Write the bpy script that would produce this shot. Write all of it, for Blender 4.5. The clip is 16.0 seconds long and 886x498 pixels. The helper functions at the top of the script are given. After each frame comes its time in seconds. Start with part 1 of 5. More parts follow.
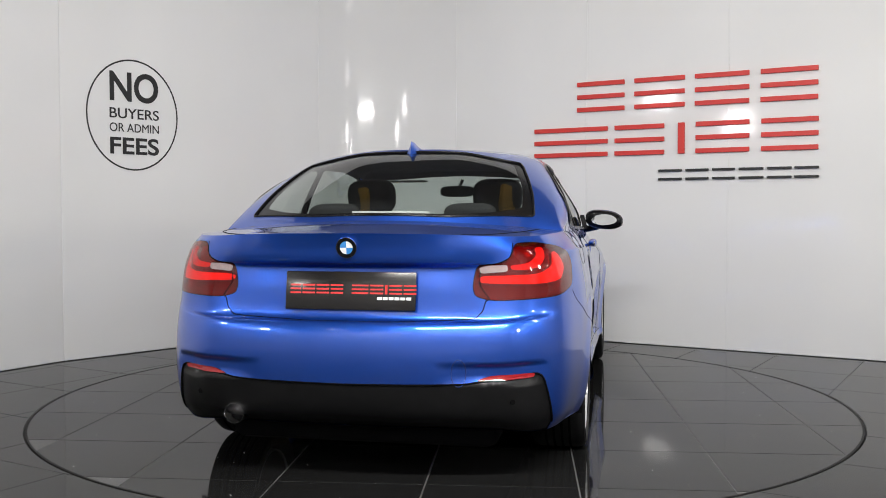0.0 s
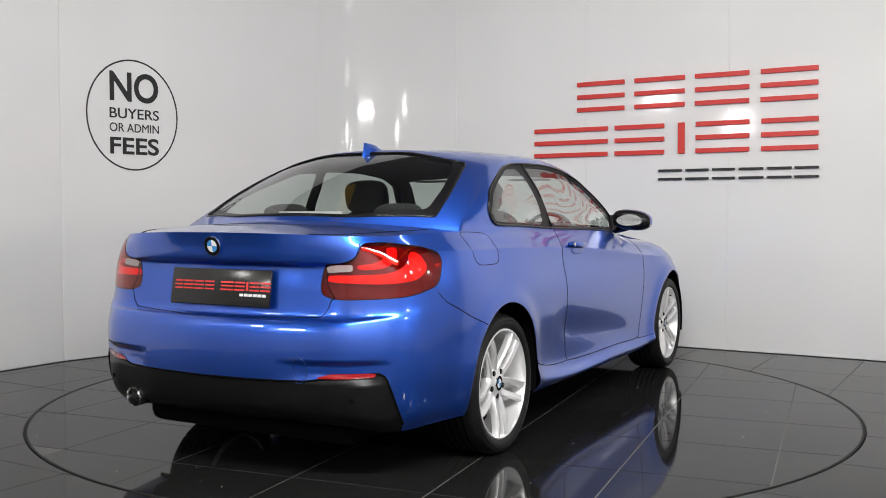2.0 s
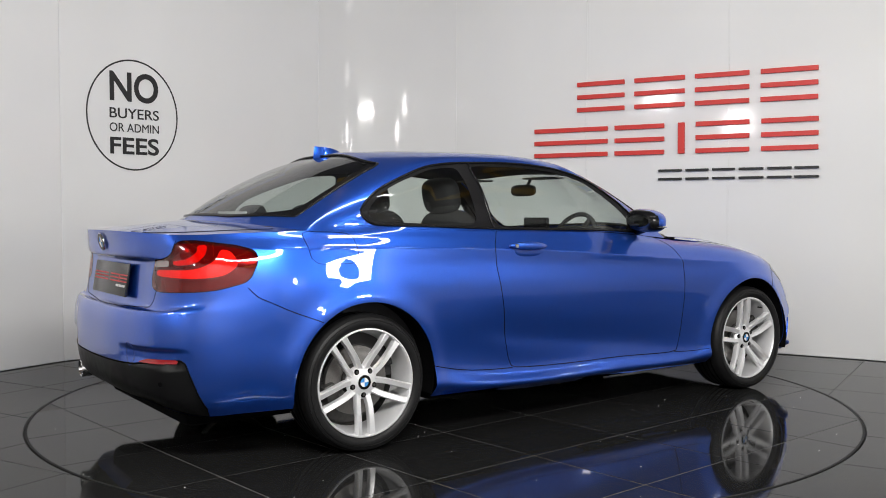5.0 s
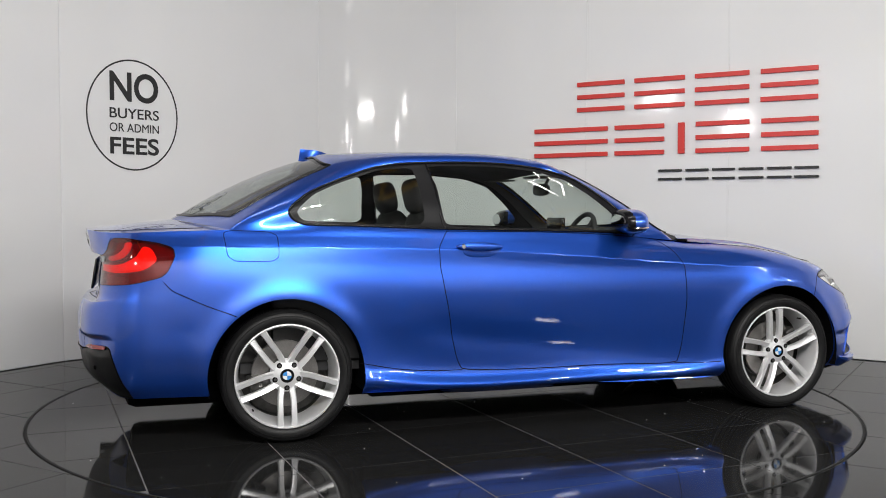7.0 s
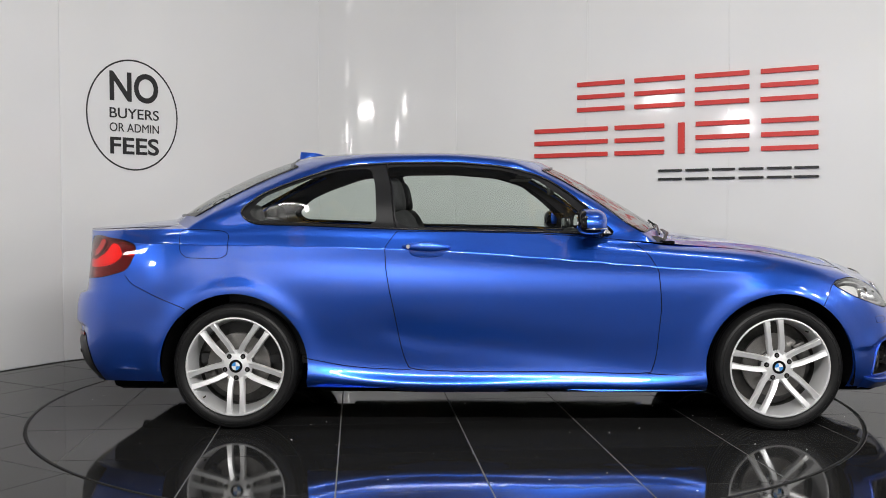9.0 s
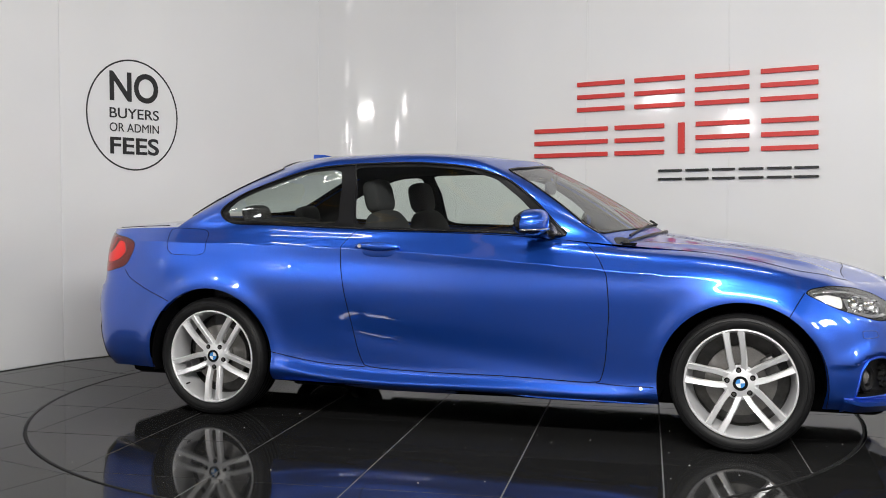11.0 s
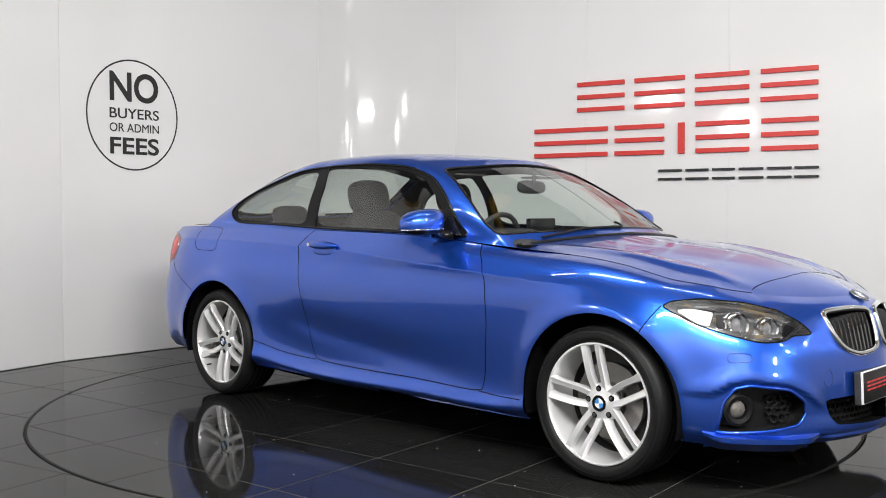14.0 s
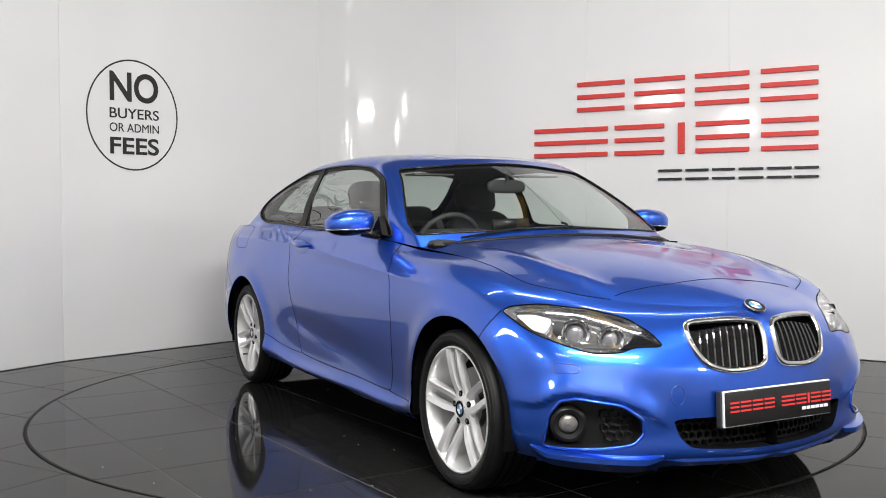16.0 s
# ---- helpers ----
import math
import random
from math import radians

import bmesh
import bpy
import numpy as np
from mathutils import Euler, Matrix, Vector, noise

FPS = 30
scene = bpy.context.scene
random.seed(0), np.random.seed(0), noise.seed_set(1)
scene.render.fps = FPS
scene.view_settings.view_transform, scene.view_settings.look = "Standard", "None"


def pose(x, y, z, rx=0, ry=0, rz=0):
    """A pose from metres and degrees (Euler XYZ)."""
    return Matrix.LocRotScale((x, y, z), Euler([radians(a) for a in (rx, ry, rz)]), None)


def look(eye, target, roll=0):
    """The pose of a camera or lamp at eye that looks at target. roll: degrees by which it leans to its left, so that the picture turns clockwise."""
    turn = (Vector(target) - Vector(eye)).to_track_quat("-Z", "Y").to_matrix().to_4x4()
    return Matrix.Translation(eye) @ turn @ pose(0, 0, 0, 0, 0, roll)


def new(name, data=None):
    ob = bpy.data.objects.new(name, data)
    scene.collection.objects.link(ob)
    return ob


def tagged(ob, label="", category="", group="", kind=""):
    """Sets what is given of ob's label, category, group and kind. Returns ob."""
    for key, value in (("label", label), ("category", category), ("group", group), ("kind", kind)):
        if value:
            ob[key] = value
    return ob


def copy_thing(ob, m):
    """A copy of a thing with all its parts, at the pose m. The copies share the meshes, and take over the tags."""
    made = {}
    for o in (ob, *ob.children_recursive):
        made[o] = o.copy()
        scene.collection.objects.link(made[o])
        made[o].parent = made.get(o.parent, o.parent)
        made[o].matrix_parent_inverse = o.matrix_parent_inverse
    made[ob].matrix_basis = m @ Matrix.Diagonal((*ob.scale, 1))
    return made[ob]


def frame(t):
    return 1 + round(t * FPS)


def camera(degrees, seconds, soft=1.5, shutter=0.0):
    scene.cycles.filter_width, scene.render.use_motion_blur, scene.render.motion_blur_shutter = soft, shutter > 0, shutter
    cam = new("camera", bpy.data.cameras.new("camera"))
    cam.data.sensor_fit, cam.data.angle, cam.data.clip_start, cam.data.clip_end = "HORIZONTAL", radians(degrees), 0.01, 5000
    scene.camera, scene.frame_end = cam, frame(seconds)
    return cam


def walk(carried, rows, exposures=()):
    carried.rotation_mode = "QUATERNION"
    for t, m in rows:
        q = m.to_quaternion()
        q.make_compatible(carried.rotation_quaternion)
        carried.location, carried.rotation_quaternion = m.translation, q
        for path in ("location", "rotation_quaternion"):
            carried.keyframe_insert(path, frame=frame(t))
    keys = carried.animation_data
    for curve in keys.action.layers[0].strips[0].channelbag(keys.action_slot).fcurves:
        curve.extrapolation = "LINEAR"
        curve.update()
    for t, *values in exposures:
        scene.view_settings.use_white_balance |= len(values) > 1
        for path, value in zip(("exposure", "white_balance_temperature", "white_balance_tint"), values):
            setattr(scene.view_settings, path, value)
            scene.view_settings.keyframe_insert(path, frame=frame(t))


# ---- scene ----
cam = camera(49.63, 16.0, soft=.95)
CAM = look((0, -5.567, 1.079), (-.0074, -.5704, .888), -.068)
walk(cam, [(0.0, CAM), (16.0, CAM)],
     exposures=[(0.0, -.54), (4.0, -.54), (9.2, -.60), (12.0, -.46), (13.0, -.35), (16.0, -.31)])

# ---- world and lamps ----
world = bpy.data.worlds.new("world")
scene.world = world
world.use_nodes = True
world.node_tree.nodes["Background"].inputs[0].default_value = (.5, .55, .6, 1)
world.node_tree.nodes["Background"].inputs[1].default_value = .02


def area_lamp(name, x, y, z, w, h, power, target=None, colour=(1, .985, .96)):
    """A rectangular area light aimed at target, or straight down."""
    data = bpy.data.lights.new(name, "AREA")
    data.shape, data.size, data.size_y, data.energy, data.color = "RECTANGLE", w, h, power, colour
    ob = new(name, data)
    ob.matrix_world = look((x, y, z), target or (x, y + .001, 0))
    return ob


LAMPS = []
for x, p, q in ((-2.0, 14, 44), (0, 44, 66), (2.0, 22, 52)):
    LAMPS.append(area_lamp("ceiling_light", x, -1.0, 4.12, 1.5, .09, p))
    # added front fill for the camera side of the car, at a guessed height
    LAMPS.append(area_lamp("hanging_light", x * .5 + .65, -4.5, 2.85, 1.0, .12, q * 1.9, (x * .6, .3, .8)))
    # added fill, turned from the car so the south wall bounces soft light
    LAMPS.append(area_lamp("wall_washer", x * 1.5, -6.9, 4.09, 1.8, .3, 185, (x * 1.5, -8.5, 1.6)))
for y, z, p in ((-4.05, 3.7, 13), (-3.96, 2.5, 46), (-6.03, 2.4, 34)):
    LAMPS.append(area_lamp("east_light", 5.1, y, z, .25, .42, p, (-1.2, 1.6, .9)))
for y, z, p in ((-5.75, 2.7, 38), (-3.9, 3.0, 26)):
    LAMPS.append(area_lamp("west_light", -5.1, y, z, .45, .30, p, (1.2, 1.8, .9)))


# ---- materials ----
def material(name):
    m = bpy.data.materials.new(name)
    m.use_nodes = True
    return m, m.node_tree.nodes, m.node_tree.links, m.node_tree.nodes["Principled BSDF"]


def plain(name, colour, rough=.5, metal=0., coat=0., grain=0., scale=60., bump=0., spec=.5):
    """A principled surface with a little grain in colour and relief at two scales."""
    m, n, l, b = material(name)
    b.inputs["Base Color"].default_value = (*colour, 1)
    b.inputs["Roughness"].default_value, b.inputs["Metallic"].default_value = rough, metal
    b.inputs["Coat Weight"].default_value, b.inputs["Coat Roughness"].default_value = coat, .03
    b.inputs["Specular IOR Level"].default_value = spec
    if grain or bump:
        co = n.new("ShaderNodeTexCoord")
        a, c = n.new("ShaderNodeTexNoise"), n.new("ShaderNodeTexNoise")
        a.inputs["Scale"].default_value, c.inputs["Scale"].default_value = scale, scale / 14
        a.inputs["Detail"].default_value = 4
        l.new(co.outputs["Object"], a.inputs["Vector"])
        l.new(co.outputs["Object"], c.inputs["Vector"])
        add = n.new("ShaderNodeMath")
        l.new(a.outputs["Fac"], add.inputs[0])
        l.new(c.outputs["Fac"], add.inputs[1])
        ramp = n.new("ShaderNodeMapRange")
        ramp.inputs["From Min"].default_value, ramp.inputs["From Max"].default_value = .7, 1.3
        ramp.inputs["To Min"].default_value, ramp.inputs["To Max"].default_value = 1 - grain, 1 + grain
        l.new(add.outputs[0], ramp.inputs["Value"])
        mul = n.new("ShaderNodeVectorMath")
        mul.operation = "SCALE"
        mul.inputs[0].default_value = colour
        l.new(ramp.outputs[0], mul.inputs["Scale"])
        l.new(mul.outputs[0], b.inputs["Base Color"])
        rr = n.new("ShaderNodeMapRange")
        rr.inputs["From Min"].default_value, rr.inputs["From Max"].default_value = .3, .7
        rr.inputs["To Min"].default_value, rr.inputs["To Max"].default_value = max(rough - .04, .01), rough + .05
        l.new(c.outputs["Fac"], rr.inputs["Value"])
        l.new(rr.outputs[0], b.inputs["Roughness"])
        if bump:
            bp = n.new("ShaderNodeBump")
            bp.inputs["Strength"].default_value, bp.inputs["Distance"].default_value = bump, .002
            l.new(a.outputs["Fac"], bp.inputs["Height"])
            l.new(bp.outputs[0], b.inputs["Normal"])
    return m


def glow(name, colour, strength):
    m, n, l, b = material(name)
    b.inputs["Base Color"].default_value = (*colour, 1)
    b.inputs["Emission Color"].default_value, b.inputs["Emission Strength"].default_value = (*colour, 1), strength
    return m


def glass(name, tint):
    """A thin pane: clear or tinted, with the gloss that its angle gives."""
    m, n, l, b = material(name)
    n.remove(b)
    t, g, mix, f = n.new("ShaderNodeBsdfTransparent"), n.new("ShaderNodeBsdfGlossy"), n.new("ShaderNodeMixShader"), n.new("ShaderNodeLayerWeight")
    t.inputs[0].default_value = (*tint, 1)
    g.inputs["Roughness"].default_value = .005
    f.inputs["Blend"].default_value = .5
    steep, gloss = n.new("ShaderNodeMath"), n.new("ShaderNodeMapRange")
    steep.operation, steep.inputs[1].default_value = "POWER", 3.4
    gloss.inputs["To Min"].default_value, gloss.inputs["To Max"].default_value = .07, 1
    l.new(f.outputs["Facing"], steep.inputs[0])
    l.new(steep.outputs[0], gloss.inputs["Value"])
    l.new(gloss.outputs[0], mix.inputs[0])
    l.new(t.outputs[0], mix.inputs[1])
    l.new(g.outputs[0], mix.inputs[2])
    l.new(mix.outputs[0], n["Material Output"].inputs[0])
    return m


def paint_metallic(name, base, flake):
    """Metallic car paint: flake layer under a clear coat."""
    m, n, l, b = material(name)
    b.inputs["Metallic"].default_value, b.inputs["Roughness"].default_value = .85, .31
    b.inputs["Coat Weight"].default_value, b.inputs["Coat Roughness"].default_value, b.inputs["Coat IOR"].default_value = 1, .006, 1.7
    co, v = n.new("ShaderNodeTexCoord"), n.new("ShaderNodeTexVoronoi")
    v.inputs["Scale"].default_value = 1400
    l.new(co.outputs["Object"], v.inputs["Vector"])
    mix = n.new("ShaderNodeMix")
    mix.data_type = "RGBA"
    mix.inputs["A"].default_value, mix.inputs["B"].default_value = (*base, 1), (*flake, 1)
    sep = n.new("ShaderNodeSeparateColor")
    l.new(v.outputs["Color"], sep.inputs[0])
    l.new(sep.outputs[0], mix.inputs["Factor"])
    l.new(mix.outputs["Result"], b.inputs["Base Color"])
    return m


BLUE = paint_metallic("blue_metallic_paint", (.010, .074, .49), (.022, .132, .73))
BLUE_DEEP = plain("deep_blue_paint", (.008, .04, .22), .3, metal=.4, coat=1)
RED_GLOW = glow("glowing_red_band", (.85, .045, .02), .4)
HL_BOWL = plain("headlamp_bowl", (.50, .50, .51), .15, metal=.9, grain=.1, scale=60)
INDICATOR = plain("pale_indicator_lens", (.72, .72, .70), .18, coat=1, grain=.15, scale=120, bump=.4)
PROJECTOR = plain("projector_glass", (.16, .16, .17), .04, coat=1, spec=.9)
FOG_GLASS = plain("fog_lamp_glass", (.16, .15, .14), .08, metal=.3, coat=1, grain=.2, scale=90)
MIRROR = plain("mirror_glass", (.85, .86, .87), .01, metal=1)
BLACK_PLASTIC = plain("black_plastic", (.006, .006, .0065), .34, grain=.2, scale=300, bump=.03, spec=.3)
GLOSS_BLACK = plain("gloss_black", (.005, .005, .006), .2, spec=.3)
SATIN_BLACK = plain("satin_black_trim", (.005, .005, .006), .42, spec=.18)
MESH_BLACK = plain("black_grille_mesh", (.006, .006, .006), .55, spec=.2)
SLAT_BLACK = plain("glossy_slat_black", (.02, .02, .021), .1, spec=.9)
GAP = plain("panel_gap", (.003, .003, .0035), .85, spec=.06)
RUBBER = plain("tyre_rubber", (.007, .007, .0075), .5, grain=.25, scale=90, bump=.1, spec=.28)
ALLOY = plain("silver_alloy", (.84, .84, .85), .32, metal=.55, grain=.03, scale=30)
CHROME = plain("chrome", (.85, .86, .87), .06, metal=1)
DARK_METAL = plain("dark_metal", (.09, .088, .085), .45, metal=.8, grain=.3, scale=40)
DISC_METAL = plain("brake_disc_metal", (.25, .24, .23), .35, metal=.9, grain=.15, scale=200)
CABIN_GLASS = glass("cabin_glass", (.87, .925, .89))
TAIL_GLASS = glass("rear_glass", (.70, .76, .73))
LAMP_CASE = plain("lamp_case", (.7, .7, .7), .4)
LENS = glass("headlamp_lens", (.96, .97, .97))
RED_LENS = glass("red_lens", (.92, .07, .05))
RED_DARK = plain("dark_red_lens", (.10, .002, .003), .07, coat=1)
RED_REFLECTOR = plain("red_reflector", (.30, .010, .014), .12, coat=.6, grain=.2, scale=200)
RED_BRIGHT = plain("red_lens_band", (.75, .03, .02), .12, coat=1)
CLEAR_LENS = plain("clear_lens_block", (.33, .25, .25), .15, coat=1, grain=.2, scale=150)
REFLECTOR = plain("lamp_reflector", (.78, .78, .78), .14, metal=.95, grain=.05, scale=80)
FABRIC = plain("charcoal_cloth", (.02, .02, .021), .9, grain=.3, scale=400, bump=.3)
TRIM_DARK = plain("dark_cabin_trim", (.022, .022, .023), .6, grain=.2, scale=250, bump=.1)
HEADLINER = plain("headliner", (.16, .155, .15), .9, grain=.1, scale=300)
WHITE_GLOSS = plain("white_gloss", (.8, .8, .8), .1, coat=.5)
BADGE_BLUE = plain("badge_blue", (.05, .25, .62), .12, coat=1)
PLATE_BLACK = plain("plate_black", (.012, .011, .011), .2, grain=.3, scale=30, coat=.1)
SIGN_RED = plain("sign_red", (.62, .035, .028), .4, grain=.05, scale=30)
SIGN_RED_PLATE = plain("plate_red_print", (.65, .03, .03), .4)
SIGN_BLACK = plain("sign_black", (.012, .012, .013), .45, grain=.1, scale=30)
PAPER = plain("white_print", (.75, .75, .75), .5)

# ---- body surface mathematics ----
def hermite(knots, values, q):
    """Smooth curve through values (n, m) at knots, evaluated at q."""
    k, p, q = np.asarray(knots, float), np.asarray(values, float), np.atleast_1d(np.asarray(q, float))
    h = np.diff(k)
    slope = np.diff(p, axis=0) / h[:, None]
    tan = np.empty_like(p)
    tan[0], tan[-1] = slope[0], slope[-1]
    tan[1:-1] = (slope[:-1] * h[1:, None] + slope[1:] * h[:-1, None]) / (h[1:] + h[:-1])[:, None]
    i = np.clip(np.searchsorted(k, q) - 1, 0, len(k) - 2)
    u = ((q - k[i]) / h[i])[:, None]
    hh = h[i][:, None]
    return ((2*u**3 - 3*u**2 + 1) * p[i] + (u**3 - 2*u**2 + u) * hh * tan[i] + (3*u**2 - 2*u**3) * p[i+1] + (u**3 - u**2) * hh * tan[i+1])


# outline of the body in plan, rear middle to front middle, right-hand side
PLAN = np.array([(-2.305, 0), (-2.285, -.36), (-2.212, -.640), (-2.07, -.797), (-1.83, -.868), (-1.345, -.887),
                 (-.6, -.868), (.1, -.866), (.8, -.87), (1.345, -.882), (1.63, -.853), (1.85, -.772),
                 (2.003, -.610), (2.087, -.385), (2.135, -.18), (2.15, 0)])
_chord = np.r_[0, np.cumsum(np.linalg.norm(np.diff(PLAN, axis=0), axis=1))]
_mir = np.r_[[PLAN[1] * (1, -1)], PLAN, [PLAN[-2] * (1, -1)]]
_mk = np.r_[-_chord[1], _chord, 2 * _chord[-1] - _chord[-2]]
_dense = hermite(_mk, _mir, np.linspace(0, _chord[-1], 3000))
_arc = np.r_[0, np.cumsum(np.linalg.norm(np.diff(_dense, axis=0), axis=1))]
LENGTH = _arc[-1]
_tan = np.gradient(_dense, _arc, axis=0)
_tan[0], _tan[-1] = (0, -1), (0, 1)
_tan /= np.linalg.norm(_tan, axis=1)[:, None]
_nor = np.c_[_tan[:, 1], -_tan[:, 0]]


def plan(s):
    c = np.c_[np.interp(s, _arc, _dense[:, 0]), np.interp(s, _arc, _dense[:, 1])]
    n = np.c_[np.interp(s, _arc, _nor[:, 0]), np.interp(s, _arc, _nor[:, 1])]
    return c, n


def s_at(x=None, y=None, front=False):
    """Length along the outline at x on the side, or at y on the rear or the front."""
    if y is not None:
        half = _dense[:, 0] > 0 if front else _dense[:, 0] < 0
        j = np.where(half, abs(_dense[:, 1] - y), 9).argmin()
    else:
        j = abs(_dense[:, 0] - x).argmin()
    return _arc[j]


_st = []


def station(s, *zd):
    _st.append((s, np.array(zd, float).reshape(-1, 2)))


# height and offset of the section's ten rows, from the sill to the top edge
station(0, .238,-.13, .295,-.035, .40,0, .56,.005, .655,-.02, .675,-.085, .86,-.10, .885,-.075, .945,-.055, .998,-.035)
station(s_at(y=-.42), .238,-.12, .295,-.03, .40,0, .56,.005, .655,-.015, .675,-.075, .86,-.09, .885,-.075, .945,-.06, .992,-.055)
station(s_at(y=-.60), .238,-.09, .297,-.025, .40,0, .56,.005, .655,-.012, .68,-.05, .85,-.075, .885,-.075, .94,-.075, .985,-.085)
station(s_at(y=-.73), .225,-.07, .29,-.02, .41,0, .56,.002, .66,-.012, .70,-.03, .83,-.045, .885,-.055, .94,-.072, .984,-.10)
station(s_at(-1.85), .235,-.05, .30,-.02, .42,0, .55,0, .65,-.003, .74,-.012, .83,-.026, .90,-.046, .955,-.076, .992,-.108)
station(s_at(-1.345), .235,-.03, .30,0, .40,0, .52,0, .64,0, .74,-.005, .83,-.020, .90,-.038, .96,-.070, 1.0,-.104)
station(s_at(-.6), .18,-.07, .225,-.010, .285,-.034, .37,-.036, .55,-.008, .70,0, .82,-.016, .895,-.028, .945,-.055, .985,-.09)
station(s_at(.3), .18,-.07, .22,-.010, .28,-.025, .36,-.027, .53,-.010, .68,0, .79,-.008, .85,-.014, .91,-.045, .962,-.085)
station(s_at(.80), .18,-.07, .22,-.010, .28,-.021, .36,-.021, .53,-.008, .68,0, .76,-.006, .825,-.02, .885,-.065, .918,-.15)
station(s_at(1.345), .22,-.04, .28,-.01, .36,-.005, .45,0, .56,0, .66,0, .73,-.008, .80,-.036, .848,-.095, .868,-.18)
station(s_at(1.62), .215,-.05, .27,-.015, .34,0, .43,0, .53,0, .62,-.008, .69,-.025, .745,-.052, .79,-.10, .812,-.175)
station(s_at(1.85), .20,-.05, .25,-.01, .32,0, .42,0, .52,-.008, .59,-.025, .65,-.056, .70,-.095, .748,-.145, .782,-.215)
station(s_at(y=-.58, front=True), .19,-.04, .24,0, .32,0, .42,0, .52,-.01, .58,-.03, .63,-.064, .675,-.108, .72,-.162, .758,-.235)
station(s_at(y=-.38, front=True), .185,-.06, .235,0, .32,0, .42,0, .52,-.01, .58,-.032, .63,-.055, .675,-.085, .715,-.13, .742,-.19)
station(LENGTH, .18,-.06, .225,0, .31,0, .41,0, .50,-.015, .57,-.03, .63,-.045, .68,-.065, .715,-.09, .738,-.125)
_ks = np.array([k for k, _ in _st])
_net = np.array([n for _, n in _st])
HUBS = ((-1.345, .312), (1.345, .312))


def belt(s, v):
    """The flanks, nose and tail: s along the outline in metres, v from 0 (sill) to 1 (top edge)."""
    s, v = np.broadcast_arrays(np.asarray(s, float).ravel(), np.asarray(v, float).ravel())
    s, v = np.clip(s, 0, LENGTH), np.clip(v, 0, 1)
    rows = hermite(np.r_[2*_ks[0]-_ks[1], _ks, 2*_ks[-1]-_ks[-2]], np.concatenate([_net[1:2], _net, _net[-2:-1]]).reshape(len(_ks)+2, -1), s)
    rows = rows.reshape(len(s), -1, 2)
    n = rows.shape[1]
    g = v * (n - 1)
    i = np.clip(g.astype(int), 0, n - 2)
    u = (g - i)[:, None]
    a = np.arange(len(s))
    p0, p1, p2, p3 = rows[a, np.maximum(i-1, 0)], rows[a, i], rows[a, i+1], rows[a, np.minimum(i+2, n-1)]
    zd = .5 * (2*p1 + (p2-p0)*u + (2*p0-5*p1+4*p2-p3)*u**2 + (3*p1-p0-3*p2+p3)*u**3)
    z, d = zd[:, 0], zd[:, 1]
    c, nn = plan(s)
    for hx, hz in HUBS:
        r = np.hypot(c[:, 0] - hx, z - hz)
        d = d + .014 * np.exp(-((r - .37) / .06) ** 2) * (abs(nn[:, 1]) > .5)
    # shoulder crease from the rear lamp to the front wing
    ridge = np.interp(c[:, 0], (-1.9, -1.0, -.55, 0, .745, 1.25), (.925, .910, .898, .866, .808, .775))
    fade = np.interp(c[:, 0], (-1.95, -1.75, .9, 1.3), (0, 1, 1, 0)) * (abs(nn[:, 1]) > .5)
    d = d + .010 * fade * np.exp(-abs(z - ridge) / np.where(z > ridge, .020, .032))
    # valley low on the door that opens out to the sill
    low = np.interp(c[:, 0], (-.6, -.45, .7), (.50, .46, .335))
    fade = np.interp(c[:, 0], (-.75, -.5, .3, .8), (0, 1, .6, 0)) * (abs(nn[:, 1]) > .5)
    d = d - .012 * fade * np.exp(-((z - low) / np.where(z > low, .09, .06)) ** 2)
    # overhanging edge of the boot lid above the plate recess
    edge = (c[:, 0] < -1.9) * np.interp(abs(c[:, 1]), (.40, .56), (1, 0))
    d = d + .013 * edge * np.tanh((z - .874) / .006) * np.exp(-((z - .874) / .07) ** 2)
    # hollow over the rear reflectors
    yy = abs(c[:, 1])
    tail = (c[:, 0] < -1.5) * np.interp(yy, (.34, .52, .68, .76), (0, 1, 1, 0))
    d = d - .021 * tail * np.interp(z, (.42, .45, .496, .512), (.2, 1, 1, 0))
    # brow over the fog lamps
    nose = (c[:, 0] > 1.5) * np.interp(yy, (.42, .50, .79, .84), (0, 1, 1, 0))
    top = np.interp(yy, (.40, .46, .52, .59, .71, .75, .80), (.335, .36, .40, .440, .460, .452, .41))
    d = d + .014 * nose * np.exp(-((z - top) / np.where(z > top, .055, .013)) ** 2)
    return np.c_[c + nn * d[:, None], z]


S_DECK, S_COWL = s_at(-1.60), s_at(.76)


def centre(x):
    """Height of the bonnet and boot lid on the middle line."""
    hood = hermite((.8, 1.1, 1.4, 1.7, 1.9, 2.04, 2.2), np.array([[.985, .948, .908, .848, .793, .738, .66]]).T, x)[:, 0]
    lid = hermite((-2.4, -2.27, -2.05, -1.8, -1.6), np.array([[.985, .998, 1.022, 1.05, 1.09]]).T, x)[:, 0]
    return np.where(np.asarray(x) > 0, hood, lid)


